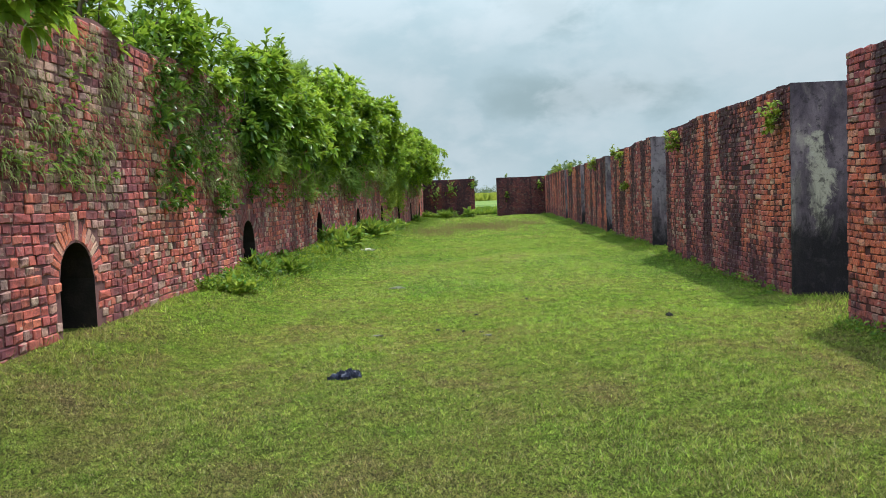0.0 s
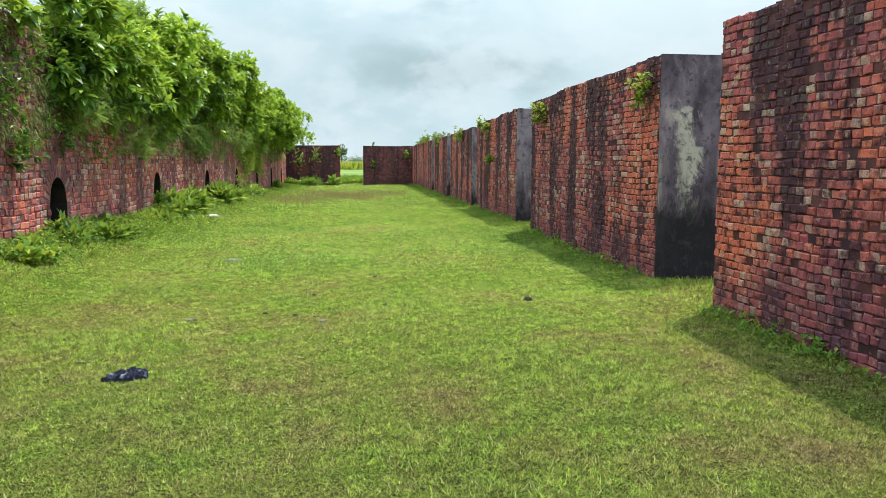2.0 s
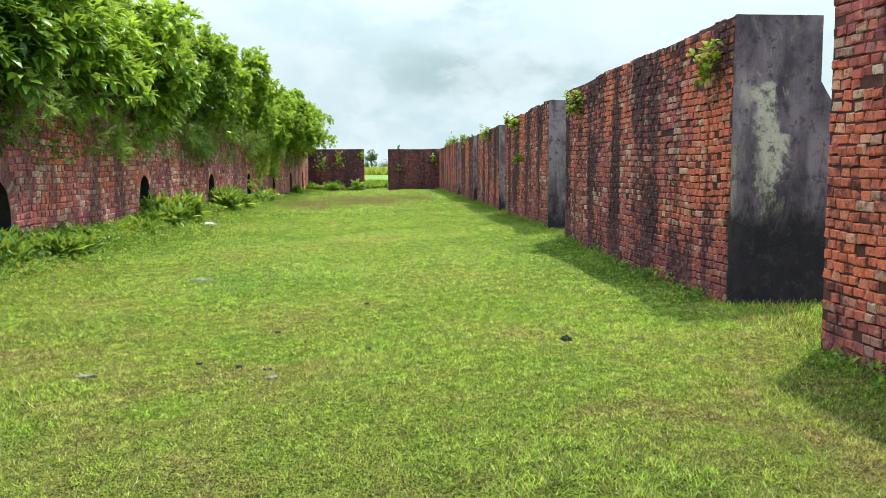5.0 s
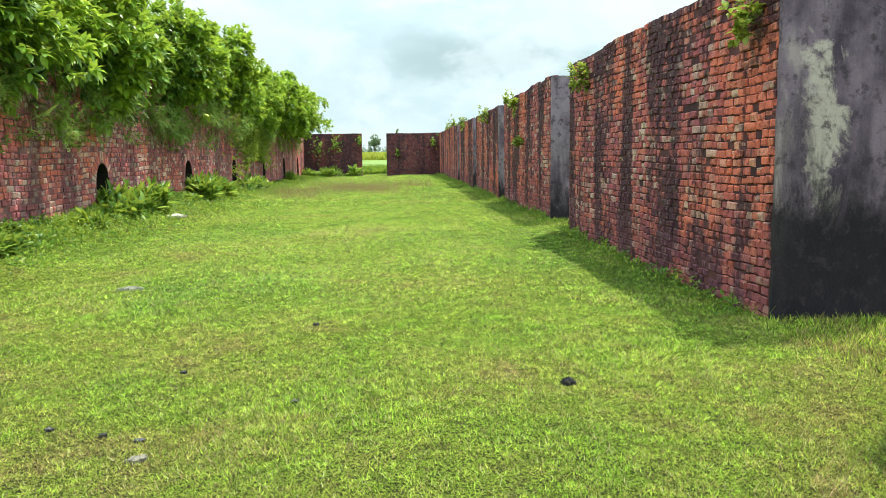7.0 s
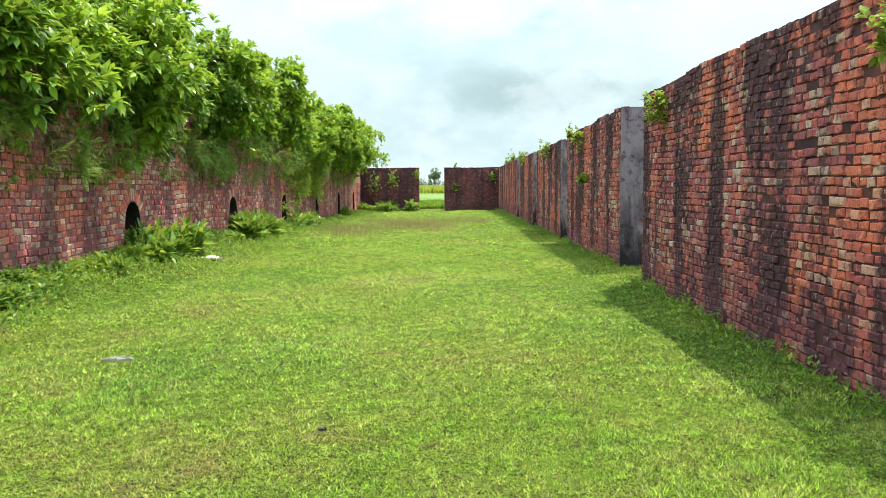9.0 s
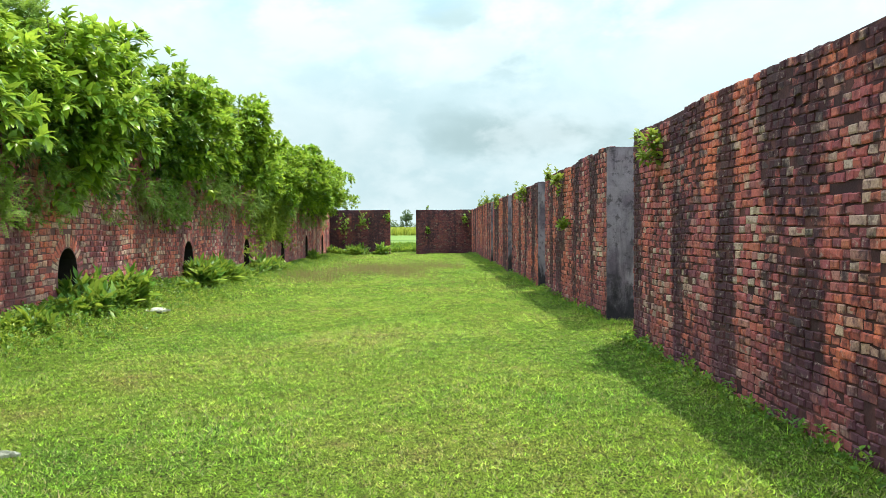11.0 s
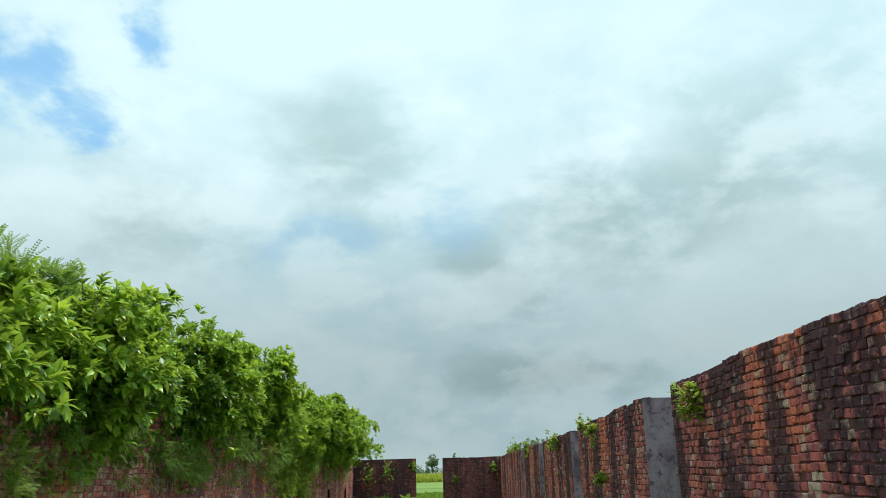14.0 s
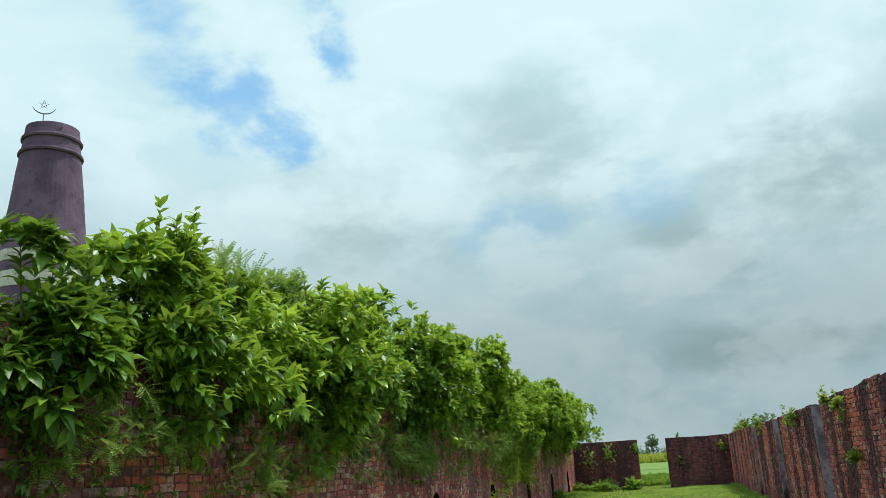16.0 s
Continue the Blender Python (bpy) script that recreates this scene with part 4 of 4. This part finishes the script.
def hanging_grass():
    tufts = []
    for _ in range(1400):
        y = rng.uniform(5.0, 14.0) if rng.random() < 0.4 else rng.uniform(17, 54)
        z = rng.uniform(1.75, 3.35) if y < 13 else rng.uniform(1.65, 2.6)
        if math.sin(y * 2.1) * math.sin(z * 4.3 + y) + rng.normal(0, 0.35) < -0.15:
            continue
        tufts.append((kiln_x(y) + 0.01, y, z))
    tufts = np.array(tufts)
    spots = np.repeat(tufts, 16, axis=0) + rng.normal(0, 1, (len(tufts) * 16, 3)) * (0.01, 0.14, 0.07)
    spots[:, 0] = np.maximum(spots[:, 0], [kiln_x(v) for v in spots[:, 1]])
    n = len(spots)
    a = rng.normal(0, 0.75, n)
    s = rng.uniform(0.5, 1.4, n)
    x = np.stack((np.sin(a), np.cos(a), np.zeros(n)), 1)
    y = np.stack((np.cos(a), -np.sin(a), rng.normal(0.25, 0.3, n)), 1)
    z = np.tile((0.0, 0.0, 1.0), (n, 1))
    turns = np.stack((x, y, z), axis=2) * s[:, None, None]
    v, t = scatter(ribbon_template(5, 0.30, 0.013, 0.12), spots, turns)
    tagged(new("hanging_grass", mesh_from("hanging_grass", v, t, DRY_GRASS)), "wiry half-dry grass hanging from the wall's joints", "grass", kind="stuff")
    # small creepers on the same face
    m = 2600
    y = np.where(rng.random(m) < 0.14, rng.uniform(5, 14, m), rng.uniform(14, 54, m))
    z = rng.uniform(1.7, 3.2, m) - 0.35 * (y > 15) * rng.random(m)
    ok = np.sin(y * 1.7) + np.sin(y * 0.63 + z * 2) + rng.normal(0, 0.5, m) > 0.1
    y, z = y[ok], z[ok]
    p = np.stack((np.array([kiln_x(v) for v in y]) + 0.03, y, z), 1)
    axes = np.stack((np.full(len(y), 0.9), rng.normal(0, 0.5, len(y)), rng.normal(0.1, 0.5, len(y))), 1)
    v, t = rosettes(p, axes, 6, lean_leaf(0.085, 0.04))
    tagged(new("wall_creeper", mesh_from("wall_creeper", v, t, LEAF_FINE)), "small-leaved creeper clinging to the brickwork", "creeper", kind="stuff")


def yellow_creeper():
    """A curtain of thin yellowing creeper where the bushes part."""
    n = 1100
    y = rng.normal(37.6, 1.8, n)
    z = rng.uniform(1.25, 3.3, n) - 0.25 * np.abs(y - 37.6) * rng.random(n)
    p = np.stack((np.array([kiln_x(v) for v in y]) + rng.uniform(0.03, 0.22, n), y, z), 1)
    axes = np.stack((np.full(n, 0.8), rng.normal(0, 0.5, n), rng.normal(0.1, 0.5, n)), 1)
    v, t = rosettes(p, axes, 6, lean_leaf(0.11, 0.055))
    n = 420
    y = rng.uniform(10.2, 14.8, n)
    z = rng.uniform(1.55, 3.35, n) - 0.4 * rng.random(n) * np.abs(np.sin(y * 2.6))
    ok = np.sin(y * 3.3 + z * 2.0) + np.sin(z * 5.1 - y * 1.9) + rng.normal(0, 0.4, n) > -0.2
    p = np.stack((np.full(n, kiln_x(12.0)) + rng.uniform(0.03, 0.16, n), y, z), 1)[ok]
    axes = np.stack((np.full(len(p), 0.8), rng.normal(0, 0.5, len(p)), rng.normal(-0.1, 0.5, len(p))), 1)
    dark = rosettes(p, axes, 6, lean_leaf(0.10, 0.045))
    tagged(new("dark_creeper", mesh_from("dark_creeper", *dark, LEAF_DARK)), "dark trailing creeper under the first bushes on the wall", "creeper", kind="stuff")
    tagged(new("yellow_creeper", mesh_from("yellow_creeper", v, t, LEAF_SAPLING)), "yellow-green creeper hanging over the kiln wall's bricks", "creeper", kind="stuff")


def trailing_fern():
    """Feathery trailing plants along the lower edge of the bushes."""
    m = 1250
    y = rng.uniform(14.6, 44, m)
    low = 1.98 + 0.3 * np.sin(y * 0.9) + 0.02 * (y - 12)
    z = low + np.abs(rng.normal(0, 0.45, m)) - 0.25
    ok = np.sin(y * 1.3) + 0.8 * np.sin(y * 3.1 + 1) + rng.normal(0, 0.5, m) > -0.3
    y, z = y[ok], z[ok]
    p = np.stack((np.array([kiln_x(v) for v in y]) + rng.uniform(0.04, 0.4, len(y)), y, z), 1)
    axes = np.stack((np.full(len(y), 0.7), rng.normal(0, 0.5, len(y)), rng.normal(-0.35, 0.4, len(y))), 1)
    v, t = rosettes(p, axes, 5, FROND, (0.4, 0.8))
    tagged(new("trailing_fern", mesh_from("trailing_fern", v, t, LEAF_FINE)), "feathery trailing plants under the bushes on the wall", "fern", kind="stuff")


hanging_grass()
yellow_creeper()
trailing_fern()


# ---------------------------------------------------------------- weeds at the foot of the kiln wall
def weed_mesh(n, height, spread, leaf, width):
    """A clump of stalked leaves, thick at the foot and looser above."""
    a, q = rng.uniform(0, 6.283, n), np.sqrt(rng.random(n))
    h = height * rng.uniform(0.15, 1.0, n) * (1 - 0.55 * q * q)
    p = np.stack((np.cos(a) * q * spread, np.sin(a) * q * spread, h), 1)
    axes = np.stack((np.cos(a) * q * 0.55, np.sin(a) * q * 0.55, np.full(n, 1.1)), 1) + rng.normal(0, 0.42, (n, 3))
    leaves = [rosettes(p, axes, 3 if leaf > 0.28 else 4, leaf_template(leaf, width, 0.14, 0.3), (0.5, 1.2), (0.04, 0.5) if leaf > 0.28 else (0.08, 0.95))]
    stems = [tube([p[i] * (0.35, 0.35, 0) + (0, 0, -0.03), p[i]], [0.006, 0.003], 3) for i in range(0, n, 2)]
    return mesh_from("leaves", *merge(leaves), LEAF_WEED, True), mesh_from("stems", *merge(stems), LEAF_WEED, True)


WEEDS = [weed_mesh(22, 0.36, 0.28, 0.30, 0.078), weed_mesh(22, 0.28, 0.28, 0.18, 0.13), weed_mesh(30, 0.52, 0.24, 0.33, 0.085), weed_mesh(30, 0.18, 0.28, 0.11, 0.065)]


def weed(x, y, kind, size):
    ob = new("weed_clump")
    for name, data in zip(("leaves", "stems"), WEEDS[kind]):
        part(name, data, ob)
    z = float(ground_z(np.array(x), np.array(y)))
    ob.matrix_basis = pose(x, y, z, 0, 0, rng.uniform(0, 360)) @ Matrix.Diagonal((size, size, size, 1))
    tagged(ob, ("tall lush clump of lance-leaved weeds at the wall foot", "spreading broad-leaved weed with yellowing leaves", "upright dark green weed clump before the brickwork",
                "low leafy weed in the grass verge")[kind], "weed", "weeds along the kiln wall")


for y0, y1, count, kinds, size in ((11.6, 13.6, 8, (1, 3, 1), 0.85), (13.6, 15.4, 8, (0, 2, 1), 0.8), (15.4, 18.6, 10, (1, 3, 3), 0.85), (18.6, 20.4, 8, (0, 1, 3), 0.9), (20.4, 22.2, 10, (2, 0, 1), 1.05),
                                   (22.2, 26.4, 8, (3, 3, 1), 0.9), (27.0, 29.6, 15, (2, 0, 2), 1.2), (29.6, 33.5, 10, (0, 1, 3), 0.95), (33.8, 37.5, 14, (0, 2, 1), 1.05), (45.6, 47.2, 4, (0, 2), 1.0)):
    for _ in range(int(count * 1.3)):
        y = rng.uniform(y0, y1)
        weed(kiln_x(y) + rng.uniform(0.12, 0.65), y, int(rng.choice(kinds)), size * rng.uniform(0.55, 0.95))
for _ in range(18):
    weed(rng.uniform(-2.9, 0.2), rng.uniform(54.0, 55.5), int(rng.choice((0, 2, 1))), rng.uniform(0.6, 1.15))


def ground_cover():
    """Small leaves of low creeping weeds along both walls."""
    m = 7500
    y = rng.uniform(11.4, 55, m)
    x = np.array([kiln_x(v) for v in y]) + 0.05 + np.abs(rng.normal(0, 0.55, m)) * np.clip(0.35 + (y - 8) * 0.06, 0.3, 1.1)
    p = [np.stack((x, y, ground_z(x, y) + rng.uniform(0.02, 0.16, m) * np.clip(1.3 - (x + 3.8), 0.25, 1)), 1)]
    m = 1500
    y = rng.uniform(4, 55, m)
    x = np.array([outer_x(v) if v > 11 else 4.46 for v in y]) - 0.03 - np.abs(rng.normal(0, 0.14, m))
    on_wall = np.ones(m, dtype=bool)
    for lo, hi in ((9.8, 12.1), (19.2, 20.9), (27.2, 28.4), (34.3, 35.5), (41.3, 42.3)):
        on_wall &= (y < lo) | (y > hi)
    x, y = x[on_wall], y[on_wall]
    p.append(np.stack((x, y, ground_z(x, y) + rng.uniform(0.0, 0.15, len(x)) * rng.random(len(x))), 1))
    p = np.concatenate(p)
    axes = rng.normal(0, 0.6, p.shape) + (0, 0, 0.9)
    v, t = rosettes(p, axes, 5, lean_leaf(0.06, 0.028), (0.6, 1.4))
    tagged(new("low_weeds", mesh_from("low_weeds", v, t, LEAF_WEED)), "low creeping weeds along the foot of the walls", "weeds", kind="stuff")


ground_cover()


# ---------------------------------------------------------------- small plants on the outer wall
def wall_plant(x, y, z, size, hang, far=False):
    root = tagged(new("wall_plant"), "small bright fig sapling rooted in the brick joints", "plant", "saplings on the outer wall")
    root.location = (x, y, z)
    size *= 0.82
    n = int(26 * size / 0.3)
    p = rng.normal(0, 1, (n, 3)) * (size * 0.28, size * 0.42, size * 0.45) + (-0.10 * (not far), 0, -hang)
    if not far:
        p[:, 0] = -np.abs(p[:, 0]) - 0.03
    v, t = rosettes(p, rng.normal(0, 0.5, p.shape) + (-0.5, 0, 0.5), 6, leaf_template(0.10, 0.06))
    part("leaves", mesh_from("leaves", v, t, LEAF_BROAD if y > 55 else LEAF_SAPLING, True), root)
    for q in p[:5]:
        part("stem", mesh_from("stem", *tube([(0.02, 0, 0), (-0.06, 0, -0.03), q], [0.012, 0.009, 0.004], 5), BARK), root)


for y, z, s, h in ((12.40, 2.42, 0.27, 0.0), (18.05, 2.58, 0.34, 0.10), (24.6, 2.5, 0.28, 0.05), (24.2, 1.55, 0.2, 0.0), (25.9, 2.66, 0.22, 0.0), (30.6, 2.50, 0.34, 0.0), (38.5, 2.5, 0.3, 0.0)):
    wall_plant(outer_x(y), y, z, s, h)
for y, z, s in ((46.5, 2.62, 0.34), (48.6, 2.66, 0.36), (51.2, 2.6, 0.25)):
    wall_plant(outer_x(y) + 0.15, y, z, s, -0.1, True)
wall_plant(4.9, 55.75, 2.1, 0.5, 0.1, True)
wall_plant(0.35, 55.75, 2.2, 0.4, 0.1, True)
wall_plant(-1.1, 55.75, 2.1, 0.8, 0.2, True)
wall_plant(-2.2, 55.72, 1.9, 0.9, 0.3, True)
wall_plant(2.7, 55.78, 1.5, 0.3, 0.1, True)
wall_plant(2.68, 56.1, 2.66, 0.12, -0.04, True)


# ---------------------------------------------------------------- distance
def tree(x, y, height, width, label="leafy tree standing beyond the brick walls"):
    root = tagged(new("tree"), label, "tree")
    root.location = (x, y, float(ground_z(np.array(x), np.array(y))) - 0.05)
    trunk = [tube([(0, 0, 0), (0.05 * height * 0.2, 0, height * 0.3), (0, 0.1, height * 0.62)], [0.035 * height, 0.026 * height, 0.012 * height], 7)]
    pieces = []
    for k in range(9):
        a, e = k * 2.4, rng.uniform(0.1, 0.95)
        c = np.array((math.cos(a) * width * 0.32 * rng.uniform(0.3, 1.0), math.sin(a) * width * 0.32, height * (0.22 + 0.62 * e)))
        trunk.append(tube([(0, 0, height * (0.25 + 0.3 * e)), c], [0.012 * height, 0.004 * height], 5))
        r = width * rng.uniform(0.14, 0.24)
        p, d = crown_points(c, (r, r, r * 0.75), 46 if y < 220 else 26, (0.5, 1.1), 0.25)
        pieces.append(rosettes(p, d + (0, 0, 0.3), 6, lean_leaf(0.05 * height + 0.08, 0.024 * height + 0.06)))
    v, t = merge(trunk)
    part("trunk", mesh_from("trunk", v, t, BARK), root)
    v, t = merge(pieces)
    part("crown", mesh_from("crown", v, t, LEAF_HAZED, True), root)


tree(8.4, 76.0, 5.2, 4.6)
tree(11.4, 80.0, 4.6, 3.6)
tree(0.9, 260.0, 8.6, 5.6)
tree(-4.6, 285.0, 5.2, 7.0)
tree(5.4, 285.0, 4.6, 7.0)
tree(-3.0, 120.0, 4.3, 3.6)
for k in range(26):
    tree(-90 + 8.5 * k + rng.uniform(-3, 3), rng.uniform(290, 360), rng.uniform(2.8, 5.0), rng.uniform(7, 12), "hazy tree in the far line of woods")


def fields():
    n = 26000
    x, y = rng.uniform(-60, 60, n), rng.uniform(185, 240, n)
    p = np.stack((x, y, np.zeros(n)), 1)
    turns = frames_for(rng.normal(0, 0.25, (n, 3)) + (0, 0, 1.0), rng.uniform(0, 6.28, n)) * rng.uniform(1.3, 2.1, n)[:, None, None]
    blade = (np.array([(-0.16, 0, 0), (0.16, 0, 0), (0.1, 0.85, 0.1), (-0.1, 0.95, -0.1)]), np.array([(0, 1, 2), (0, 2, 3)]))
    v, t = scatter(blade, p, turns)
    tagged(new("crop_field", mesh_from("crop_field", v, t, CROP)), "strip of ripening yellow crop in the far field", "crop", kind="stuff")
    m = 2600
    x, y = rng.uniform(-6, 9, m), rng.uniform(58.5, 72, m)
    p = np.stack((x, y, ground_z(x, y) + 0.05), 1)
    v, t = rosettes(p, rng.normal(0, 0.3, (m, 3)) + (0, 0, 1), 6, lean_leaf(0.42, 0.10), (0.5, 1.2), (0.2, 0.8))
    tagged(new("field_weeds", mesh_from("field_weeds", v, t, LEAF_WEED)), "rank weeds growing beyond the gap in the wall", "weeds", kind="stuff")


fields()


# ---------------------------------------------------------------- litter on the grass
def scrap(name, x, y, sx, sy, sz, mat, label, category, turn=0.0, rough=0.25, n=10, square=False):
    """A crumpled or broken flat piece, lying on the turf."""
    bm = bmesh.new()
    top, low = [], []
    for j in range(n + 1):
        for i in range(n + 1):
            u, w = i / n * 2 - 1, j / n * 2 - 1
            k = max(abs(u), abs(w))
            l = math.hypot(u, w) + 1e-9
            way = math.atan2(w, u)
            edge = 1 - 0.30 * abs(math.sin(2.5 * way + sx * 40)) - 0.16 * abs(math.sin(5.5 * way + x)) - 0.12 * rng.random() * (k > 0.9)
            px, py = u * k / l * edge * sx / 2, w * k / l * edge * sy / 2
            if square:
                px, py = u * sx / 2 * (1 - 0.05 * rng.random()), w * sy / 2 * (1 - 0.12 * abs(math.sin(3 * u + 1)) - 0.05 * rng.random())
            h = sz * 0.5 * (1 - 0.55 * k * k) * (1 - rough + 2 * rough * rng.random())
            top.append(bm.verts.new((px, py, h)))
            low.append(bm.verts.new((px, py, -0.01)))
    m = n + 1
    for j in range(n):
        for i in range(n):
            a = j * m + i
            bm.faces.new((top[a], top[a + 1], top[a + m + 1], top[a + m]))
            bm.faces.new((low[a], low[a + m], low[a + m + 1], low[a + 1]))
    ring = [i for i in range(m)] + [j * m + n for j in range(1, m)] + [n * m + i for i in range(n - 1, -1, -1)] + [j * m for j in range(n - 1, 0, -1)]
    for a, b in zip(ring, ring[1:] + ring[:1]):
        bm.faces.new((top[a], low[a], low[b], top[b]))
    bmesh.ops.recalc_face_normals(bm, faces=bm.faces)
    ob = new(name, bm_mesh(name, bm, mat))
    ob.matrix_basis = pose(x, y, float(ground_z(np.array(x), np.array(y))) + 0.012, 0, 0, turn)
    return tagged(ob, label, category)


scrap("plastic_bag", -0.95, 7.08, 0.36, 0.24, 0.07, BLUE_CLOTH, "crumpled navy blue plastic bag on the grass", "bag", 28, 0.95, 16)
scrap("pale_board", -1.13, 13.66, 0.33, 0.13, 0.045, PALE_BOARD, "weathered pale broken board lying on the grass", "board", 6, 0.45, 10)
scrap("paper_sheet", -2.72, 22.0, 0.62, 0.42, 0.10, SACKING, "torn off-white sack lying near the weeds", "sack", 20, 0.3)
scrap("stone_fragment", -0.95, 9.18, 0.18, 0.10, 0.026, PALE_STONE, "flat greyish stone fragment in the turf", "stone", 25)
scrap("stone_fragment", 0.26, 9.05, 0.13, 0.09, 0.024, PALE_STONE, "pale chip of stone half sunk in grass", "stone", 40)
scrap("dark_scrap", 2.42, 9.98, 0.12, 0.10, 0.05, BLACK_SCRAP, "small black scrap of plastic in the grass", "scrap", 10, 0.6)
for x, y, s in ((0.2, 9.3, 0.08), (0.0, 9.4, 0.055), (-0.29, 9.5, 0.06), (0.88, 9.75, 0.06), (0.86, 11.6, 0.07), (0.15, 10.4, 0.06)):
    scrap("dark_scrap", x, y, s, s * 0.8, 0.015, BLACK_SCRAP, "tiny dark crumb of cinder in the grass", "scrap", 30 * s, 0.5, 6)


# ---------------------------------------------------------------- turf
def turf(name, count, x0, x1, y0, y1, height, width, label, mat=GRASS, lean=0.55, band=None):
    x, y = rng.uniform(x0, x1, count), rng.uniform(y0, y1, count)
    lo = np.where(y < 24, -3.78, -3.78 + (y - 24) * 0.0214)
    hi = np.where(y < 10.5, 4.46, np.where(y < 19.5, 4.68, 4.68 + (y - 19.5) * 0.0172))
    ok = (x > lo) & (x < hi) & (band(x, y) if band else True)
    clump = np.sin(x * 31 + 3 * np.sin(y * 9)) * np.sin(y * 27 + 3 * np.sin(x * 11)) + 0.7 * np.sin(x * 13 - y * 17)
    ok &= clump + rng.normal(0, 0.6, count) > -0.55
    x, y = x[ok], y[ok]
    n = len(x)
    patch = 0.75 + 0.5 * np.clip(np.sin(x * 1.9 + 1.3 * np.sin(y)) * np.sin(y * 1.4 + x * 0.7), 0, 1)
    knot = np.sin(x * 41 + 2.3 * np.sin(y * 13 + x * 5)) * np.sin(y * 37 + 2.1 * np.sin(x * 17 - y * 3))
    h = height * rng.uniform(0.45, 1.25, n) * patch * (1 + 0.45 * knot)
    a, l = rng.uniform(0, 6.283, n), rng.uniform(0.35, 1.0, n) * lean
    z = ground_z(x, y) - 0.004
    w = width * rng.uniform(0.7, 1.3, n) / 2
    b = a + rng.uniform(-1.2, 1.2, n) + 1.57
    base = np.stack((x, y, z), 1)
    across = np.stack((np.cos(b) * w, np.sin(b) * w, np.zeros(n)), 1)
    tip = base + np.stack((np.cos(a) * l * h * 1.6, np.sin(a) * l * h * 1.6, h * np.sqrt(1 - 0.7 * l * l)), 1)
    v = np.stack((base - across, base + across, tip), 1).reshape(-1, 3)
    t = np.arange(3 * n).reshape(-1, 3)
    tagged(new(name, mesh_from(name, v, t, mat)), label, "grass", kind="stuff")


TURF = "short green turf with straw-coloured blades"
turf("turf_grass", 900000, -3.8, 4.7, 3.4, 12.5, 0.029, 0.0056, TURF, GRASS, 0.8)
turf("turf_grass", 400000, -3.8, 4.7, 12.5, 26.0, 0.034, 0.0105, TURF, GRASS, 1.0)
turf("turf_grass", 190000, -3.8, 5.4, 26.0, 58.0, 0.042, 0.023, TURF, GRASS, 1.0)
turf("verge_grass", 26000, 3.7, 5.3, 4.0, 55.0, 0.13, 0.007, "longer rank grass along the foot of the wall", GRASS, 0.7, lambda x, y: x > np.where(y < 11, 4.46, 4.68 + np.clip(y - 19.5, 0, 99) * 0.0172) - 0.45 * rng.random(len(x)))
turf("verge_grass", 16000, -3.8, -2.6, 5.0, 55.0, 0.13, 0.008, "longer rank grass along the foot of the wall", GRASS, 0.7, lambda x, y: rng.random(len(x)) < np.clip((-2.5 - x) / 1.2, 0, 1))
turf("straw_blades", 70000, -3.8, 4.7, 3.6, 20.0, 0.034, 0.0048, "pale straw blades strewn through the turf", STRAW, 0.9)
for x, y, r in ((2.12, 11.0, 0.42), (3.0, 12.3, 0.6), (2.9, 7.6, 0.38)):
    turf("lush_grass", int(19000 * r * r), x - r, x + r, y - r, y + r, 0.042, 0.0055, "lusher greener patch of longer turf", LUSH_GRASS, 0.7,
         lambda u, v: rng.random(len(u)) > ((u - x) ** 2 + (v - y) ** 2) / (r * r))
turf("seeding_grass", 26000, -2.6, 3.6, 28.0, 42.5, 0.34, 0.0075, "thin brownish grass gone to seed in a patch", SEED_GRASS, 0.22, lambda x, y: np.sin(x * 1.3 + 0.6) * np.sin(y * 0.55 + x * 0.6) - ((x - 0.4) / 3.2) ** 2 - ((y - 36) / 6.5) ** 2 + rng.normal(0.25, 0.6, len(x)) > 0.1)
for y0, y1 in ((9.9, 12.0), (19.3, 20.8), (27.3, 28.3), (34.4, 35.4), (41.4, 42.2)):
    m = int(2500 * (y1 - y0) * 1.2)
    x, y = rng.uniform(4.4, 6.6, m), rng.uniform(y0, y1, m)
    h = rng.uniform(0.02, 0.085, m)
    a, b = rng.uniform(0, 6.28, m), rng.uniform(0, 6.28, m)
    base = np.stack((x, y, ground_z(x, y) - 0.004), 1)
    across = np.stack((np.cos(b), np.sin(b), np.zeros(m)), 1) * 0.005
    tip = base + np.stack((np.cos(a) * h * 0.6, np.sin(a) * h * 0.6, h), 1)
    tagged(new("opening_grass", mesh_from("opening_grass", np.stack((base - across, base + across, tip), 1).reshape(-1, 3), np.arange(3 * m).reshape(-1, 3), GRASS)),
           "tufty grass in the opening between the walls", "grass", kind="stuff")
